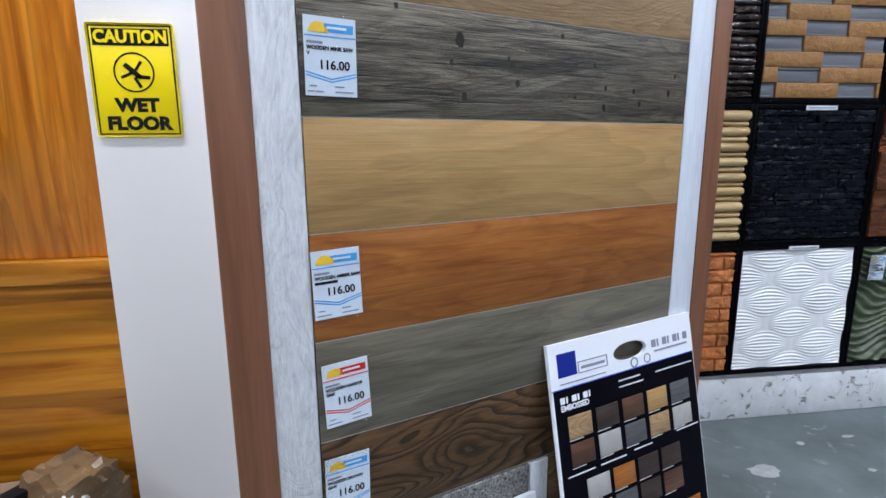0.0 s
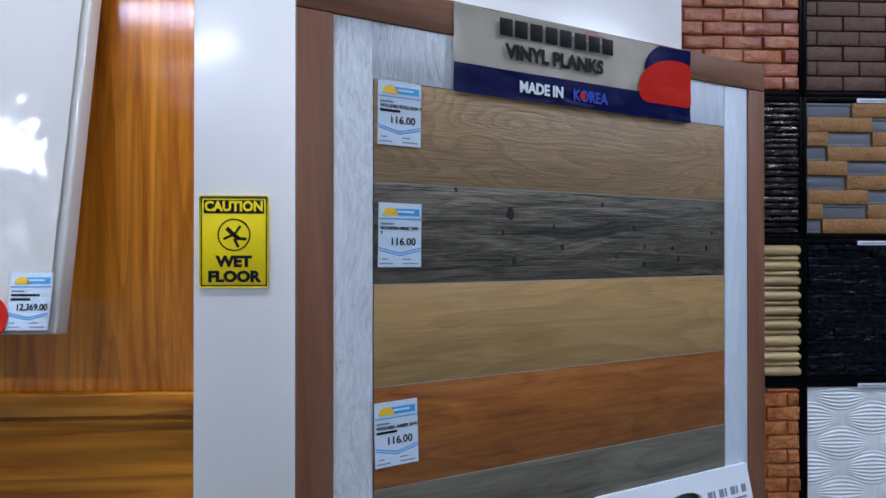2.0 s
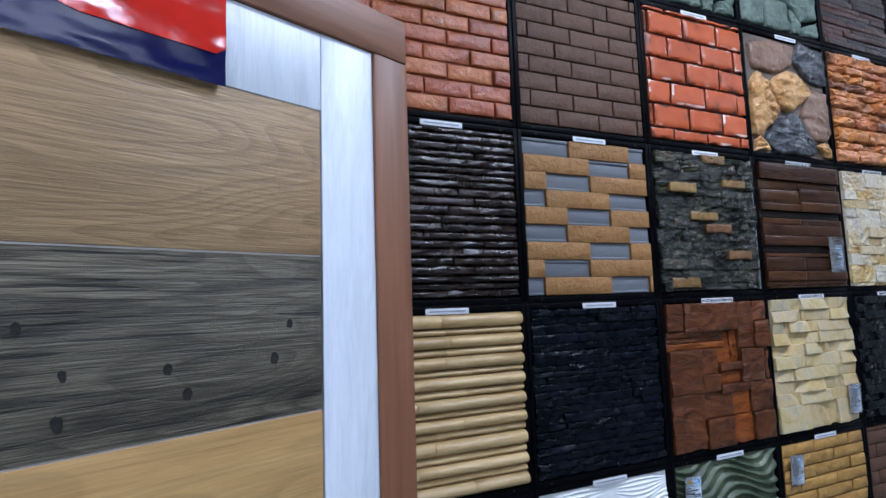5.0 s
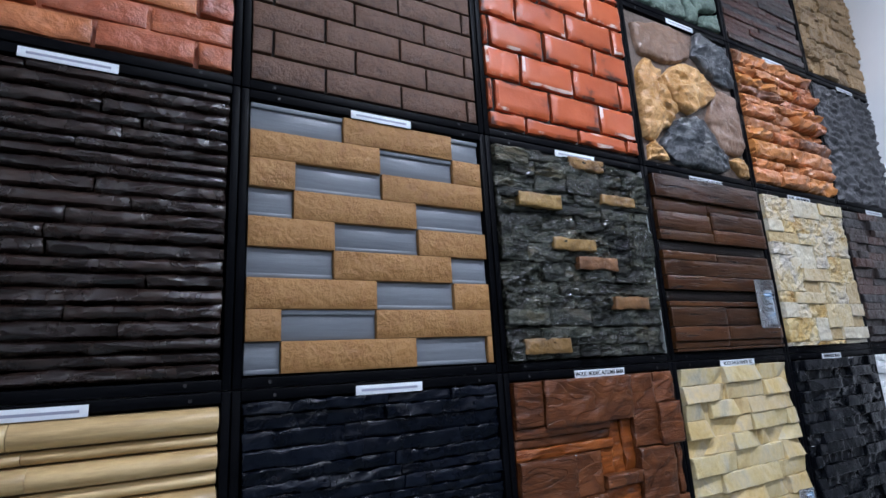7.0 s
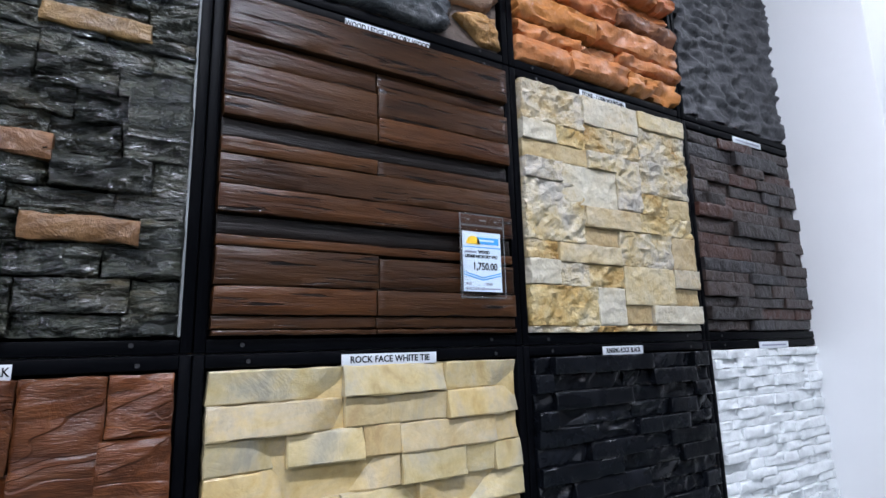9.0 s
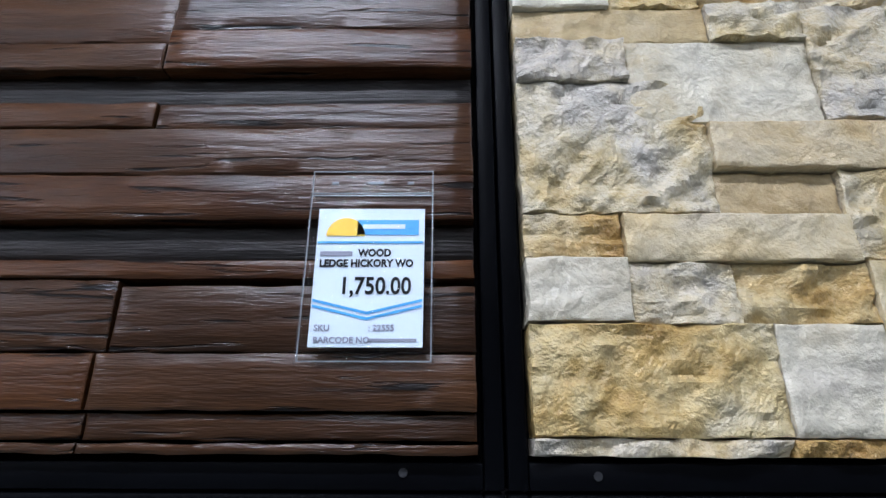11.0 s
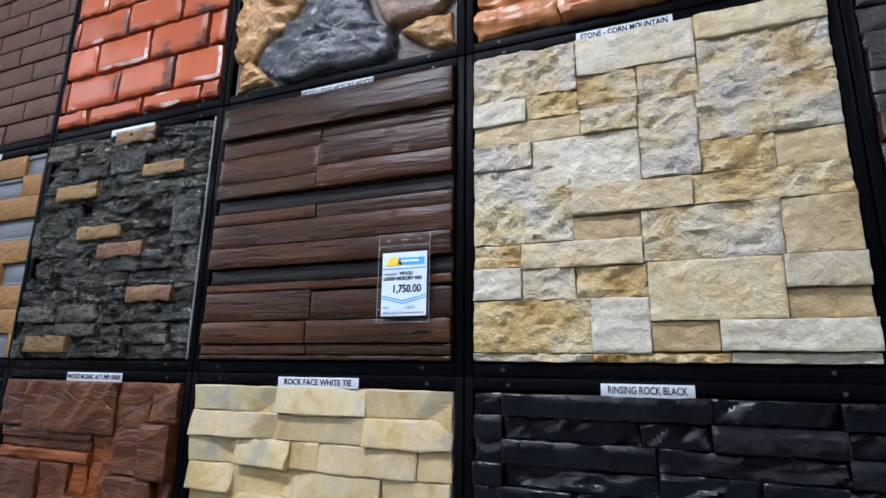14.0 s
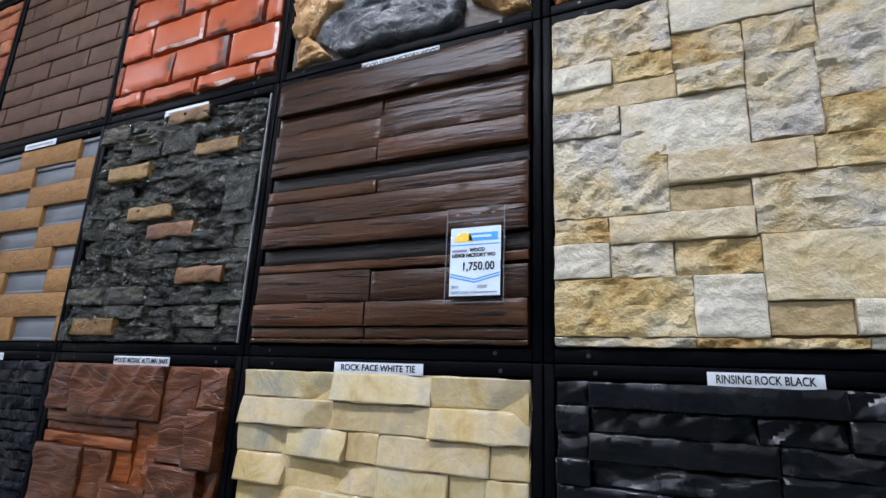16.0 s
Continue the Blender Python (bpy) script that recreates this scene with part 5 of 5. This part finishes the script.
rects(t, [
    (0, 0, 0.15, 0.19, 0.038, B), (0.155, 0, 0.69, 0.20, 0.046, B), (0.69, 0, 0.86, 0.34, 0.034, B), (0.86, 0, 1, 0.145, 0.038, B), (0.85, 0.145, 1, 0.34, 0.052, B),
    (0, 0.19, 0.55, 0.235, 0.028, B), (0, 0.235, 0.55, 0.275, 0.020, B), (0, 0.275, 0.55, 0.32, 0.028, O), (0.55, 0.20, 0.62, 0.44, 0.018, O), (0.62, 0.20, 0.69, 0.44, 0.026, O),
    (0.69, 0.34, 0.93, 0.58, 0.044, B), (0.93, 0.34, 0.965, 0.58, 0.024, B), (0.965, 0.34, 1, 0.58, 0.032, B), (0, 0.32, 0.30, 0.62, 0.042, B), (0.30, 0.32, 0.46, 0.50, 0.034, B),
    (0.46, 0.32, 0.55, 0.43, 0.022, O), (0.46, 0.43, 0.69, 0.485, 0.048, B), (0.46, 0.485, 0.69, 0.58, 0.026, O), (0.30, 0.50, 0.46, 0.62, 0.040, B), (0.46, 0.58, 0.76, 0.64, 0.046, B),
    (0.30, 0.62, 0.58, 0.80, 0.034, B), (0.58, 0.64, 0.76, 0.80, 0.030, O), (0.76, 0.58, 1, 0.80, 0.042, B), (0, 0.62, 0.30, 1, 0.036, B), (0.30, 0.80, 0.56, 1, 0.046, B), (0.56, 0.80, 0.78, 1, 0.030, O), (0.78, 0.80, 1, 1, 0.044, B),
], "wood_block", 0.010, 9, 71, nz=0, edge=0.004, broken=crease, step=0.010, ragged=0.002)
t = panel(1, 1, "black_slate_panel", "blue-black thin slate wall panel in a black frame")
ledger(t, S_SLATE, 22, (0.14, 0.42), 0.023, 0.011, 81, nx=0, nz=4, hvar=0.004, row_var=0.3, freq=17, broken=fractured, ragged=0.004, gap=0.002, tiltv=0.004)
t = panel(0, 1, "bamboo_panel", "pale tan bamboo-look wall panel in a black frame")
rnd = random.Random(8)
z, k = 0.0, 0
while z < SIDE - 0.004:
    ch = min((0.048, 0.027, 0.044, 0.024)[k % 4] * rnd.uniform(0.9, 1.1), SIDE - z)
    x, first = 0.0, rnd.uniform(0.12, 0.4)
    for a, b in ((0.0, first), (first, SIDE)):
        lay(t, block(a + 0.0004, b - 0.0004, z + 0.0008, z + ch - 0.0008, 0.042 if ch > 0.035 else 0.028, S_BAMBOO, "bamboo_rod", 0.002, 8, 6, 0.002, 0.7, 8, k + a, (0, 0), 0.0004))
    z += ch
    k += 1
t = panel(5, 1, "white_split_panel", "white split-stone wall panel in a black frame")
ledger(t, S_WHITE, 22, (0.05, 0.13), 0.026, 0.009, 91, nx=5, nz=3, hvar=0.009, row_var=0.2, broken=crag, ragged=0.002)

# row R1, above
t = panel(0, 3, "orange_brick_panel", "orange-brown brick wall panel with dark joints")
bond(t, S_BRICK_O, 9.6, 0.185, 0.009, 0.026, 0.004, 101, nx=6, nz=3, ragged=0.002, bed=S_BRICK_O, lift=0.005)
t = panel(1, 3, "brown_brick_panel", "chocolate brown brick wall panel with fine joints")
bond(t, S_BRICK_B, 8.7, 0.200, 0.0065, 0.024, 0.0012, 102, edge=0.0025, shift=0.62)
t = panel(2, 3, "red_brick_panel", "worn red brick wall panel with pale rubbed edges")
bond(t, S_BRICK_R, 5.7, 0.209, 0.013, 0.036, 0.003, 103, edge=0.0075, shift=0.51, nx=10, nz=5, ragged=0.004, drop=0.49, rim_mat=S_BRICK_RW, start=0.4)
t = panel(3, 3, "field_stone_panel", "field-stone wall panel of tan, grey and brown rocks")
slab("mortar_bed", (0.002, SIDE - 0.002, -0.014, 0, 0.002, SIDE - 0.002), S_FBED, t)
FIELD = [
    (S_FBROWN, 0.038, ".03,.10 .30,.02 .62,.05 .56,.22 .30,.31 .08,.29"), (S_FGREY, 0.044, ".67,.01 .99,.03 1,.34 .82,.34 .70,.28 .60,.18"),
    (S_FTAN, 0.046, ".02,.80 .01,.62 .03,.42 .11,.33 .22,.39 .26,.51 .35,.64 .24,.76 .09,.86 .02,.85"), (S_FTAN, 0.050, ".25,.42 .33,.34 .51,.26 .58,.28 .64,.36 .76,.38 .73,.47 .60,.57 .46,.64 .33,.58 .27,.50"),
    (S_FBROWN, 0.042, ".63,.65 .73,.46 .81,.39 .99,.41 1,.78 .94,.84 .74,.86 .67,.76"), (S_FGREY, 0.050, ".14,.90 .25,.76 .36,.68 .52,.64 .62,.70 .68,.84 .77,.90 .76,.97 .68,.995 .27,.995"),
    (S_FTAN, 0.034, ".02,1 .03,.90 .08,.87 .21,.98 .17,1"), (S_FTAN, 0.036, ".79,.90 .88,.86 1,.855 1,1 .92,1"),
]
for i, (mat, h, pts) in enumerate(FIELD):
    pts = [tuple(float(v) for v in p.split(",")) for p in pts.split()]
    lay(t, rock([(min(u, 0.99) * SIDE, (1 - min(v, 0.99)) * SIDE) for u, v in pts], h, mat, seed=i * 3.1, rough=0.024 if mat is not S_FBROWN else 0.012, dome=0.22, freq=20 if i == 2 else 14))
t = panel(4, 3, "orange_cleft_panel", "orange and brown cleft-stone wall panel")
ledger(t, S_ORANGE, 11, (0.12, 0.36), 0.038, 0.034, 111, gap=0.005, nx=0, nz=8, hvar=0.018, row_var=0.4, bulge=0.25, ragged=0.014, freq=13, broken=fractured, edge=0.005)
t = panel(5, 3, "lava_stone_panel", "dark grey pitted lava-stone wall panel")
relief(t, S_LAVA, lambda u, v: 0.022 + 0.016 * max(-0.4, min(0.55, noise.noise(Vector((u * 13, v * 30, 1.5))) * 1.6)) + 0.004 * fbm(u, v, 2, 30), 90)

# row R4, down to the plinth
t = panel(0, 0, "split_brick_panel", "orange rough split-brick wall panel")
bond(t, S_BRICK_S, 9.3, 0.19, 0.009, 0.030, 0.007, 121, nx=8, nz=3, ragged=0.003, freq=26, bed=S_BRICK_S)
t = panel(1, 0, "white_wave_panel", "white wall panel moulded in rippled woven waves")


def ripple(u, v):
    """Staggered eye-shaped swellings, each combed by level ribs that meet at its two ends."""
    best, high = 9.0, 0.0
    row = round(v / 0.19)
    for k in (row - 1, row, row + 1):
        shift = 0.25 * (k % 2) + 0.02
        c = round((u - shift) / 0.5) * 0.5 + shift
        a = min(1.0, abs(u - c) / 0.215)
        lens = math.cos(math.pi / 2 * a) ** 0.8
        d = (v - k * 0.19) / (0.034 + 0.088 * lens)
        if abs(d) < best:
            best = abs(d)
            high = 0.007 * lens * math.sqrt(max(0.0, 1 - d * d)) + 0.0028 * math.cos(d * 25) * min(1.0, lens * 1.2) * (abs(d) < 1.05)
    return 0.012 + high


relief(t, S_WAVEW, ripple, 110, m=300)
t = panel(2, 0, "green_wave_panel", "grey-green wall panel moulded in wavy ridges")
relief(t, S_WAVEG, lambda u, v: 0.016 + 0.010 * math.sin(2 * math.pi * (v * 15 + 0.9 * math.sin(u * 9.5 + 1.2 * math.sin(v * 7)))) + 0.004 * math.sin(u * 12), 90, m=240)
t = panel(3, 0, "mustard_brick_panel", "mustard yellow strip-brick wall panel")
bond(t, S_MUSTARD, 11, 0.26, 0.006, 0.028, 0.004, 131, shift=0.45)
for c in (4, 5):
    t = panel(c, 0, "brown_brick_panel", "plain brown brick wall panel low on the wall", bars=c == 5)
    bond(t, S_BRICK_B, 9.3, 0.185, 0.005, 0.024, 0.0012, 140 + c, edge=0.002, bed=S_BRICK_B)

# top row
t = panel(0, 4, "pale_ledge_panel", "pale olive split-stone wall panel")
ledger(t, S_PALE, 13, (0.08, 0.2), 0.028, 0.011, 151, nx=0, nz=4, hvar=0.010, broken=crag, ragged=0.002)
t = panel(1, 4, "orange_cleft_panel", "orange cleft-stone wall panel high on the wall")
ledger(t, S_ORANGE, 8, (0.16, 0.34), 0.042, 0.020, 161, nx=0, nz=7, bulge=0.6, ragged=0.006, freq=11, broken=crag, edge=0.005)
for c, pts in ((2, 0), (3, 1)):
    t = panel(c, 4, "green_slab_panel", "green-grey flagstone wall panel high on the wall")
    for i, q in enumerate((".0,.0 .4,.0 .46,.3 .2,.45 0,.4", ".42,.0 1,.0 1,.35 .5,.32", "0,.45 .2,.48 .3,.66 .27,.99 0,.99", ".23,.47 .5,.34 .62,.55 .58,.72 .33,.66", ".66,.38 1,.38 1,.8 .78,.86 .62,.7", ".31,.7 .58,.74 .62,.99 .3,.99", ".62,.76 .76,.9 .74,.99 .65,.99", ".8,.9 1,.84 1,.99 .78,.99")):
        q = [tuple(float(v) for v in p.split(",")) for p in q.split()]
        lay(t, rock([(min(u, 0.99) * SIDE, (1 - min(v, 0.99)) * SIDE) for u, v in q], 0.034, S_GREEN, seed=i * 2.1 + 40 + c, rough=0.014))
t = panel(4, 4, "brown_strip_panel", "brown thin-strip wall panel high on the wall")
ledger(t, S_STACK, 20, (0.2, 0.5), 0.024, 0.003, 171, nx=4, hvar=0.006, row_var=0.1)
t = panel(5, 4, "sand_ledge_panel", "sandy tan ledge-stone wall panel high on the wall")
ledger(t, S_TANROCK, 9, (0.1, 0.24), 0.032, 0.015, 181, nx=0, nz=5, hvar=0.010, broken=crag, ragged=0.003)

# tickets on the panels
price_tag(at(3.813, 2.3915, 1.657), "1,750.00", [">WOOD", "LEDGE HICKORY WO"], w=0.100, h=0.129, sleeve=0.034)
price_tag(at(3.84, 2.3915, 0.965, 2), "1,750.00", ["", ""], w=0.09, h=0.14)
price_tag(at(PX + PW * 2 + 0.02, 2.398, 0.71, 2), "1,750.00", ["", ""], w=0.09, h=0.13)
price_tag(at(PX + PW * 3 + 0.02, 2.400, 0.70, 2), "1,750.00", ["", ""], w=0.09, h=0.13)


# ---- beyond the pier: a wall of mixed coloured stone ----
def coloured_stones():
    t = thing("mosaic_stone_display", at(6.07, 2.129, 0), "display of mixed coloured mosaic stones past the pier", "display")
    slab("backing_board", (0, 1.5, -0.012, -0.001, 0.0, 3.5), S_MBLUE, t)
    rnd = random.Random(12)
    light, warm = [S_WHITE, S_MBLUE, S_WHITE, S_PALE, S_MBLUE, S_GREEN, S_FGREY], [S_MRED, S_GOLD, S_MRED, S_WHITE, S_FGREY, S_FTAN, S_MRED]
    for i in range(10):
        for j in range(29):
            x, z = i * 0.15, j * 0.12
            mat = S_MYEL if (i + 0.3 * j < 9 and j > 21 and rnd.random() < 0.8) else rnd.choice(light if j + rnd.uniform(-5, 5) > 19 else warm)
            u = [(0.075 + rnd.uniform(0.068, 0.092) * math.cos(q), 0.06 + rnd.uniform(0.054, 0.074) * math.sin(q)) for q in [6.283 * (k + 0.3 * rnd.random()) / 7 for k in range(7)]]
            part("stone", rock([(x + a, max(0.005, z + b)) for a, b in u], 0.016 + rnd.uniform(0, 0.012), mat, rough=0.006, seed=i + j * 3.3, rings=2, dome=0.12), t).location = (0, -0.012, 0)


coloured_stones()
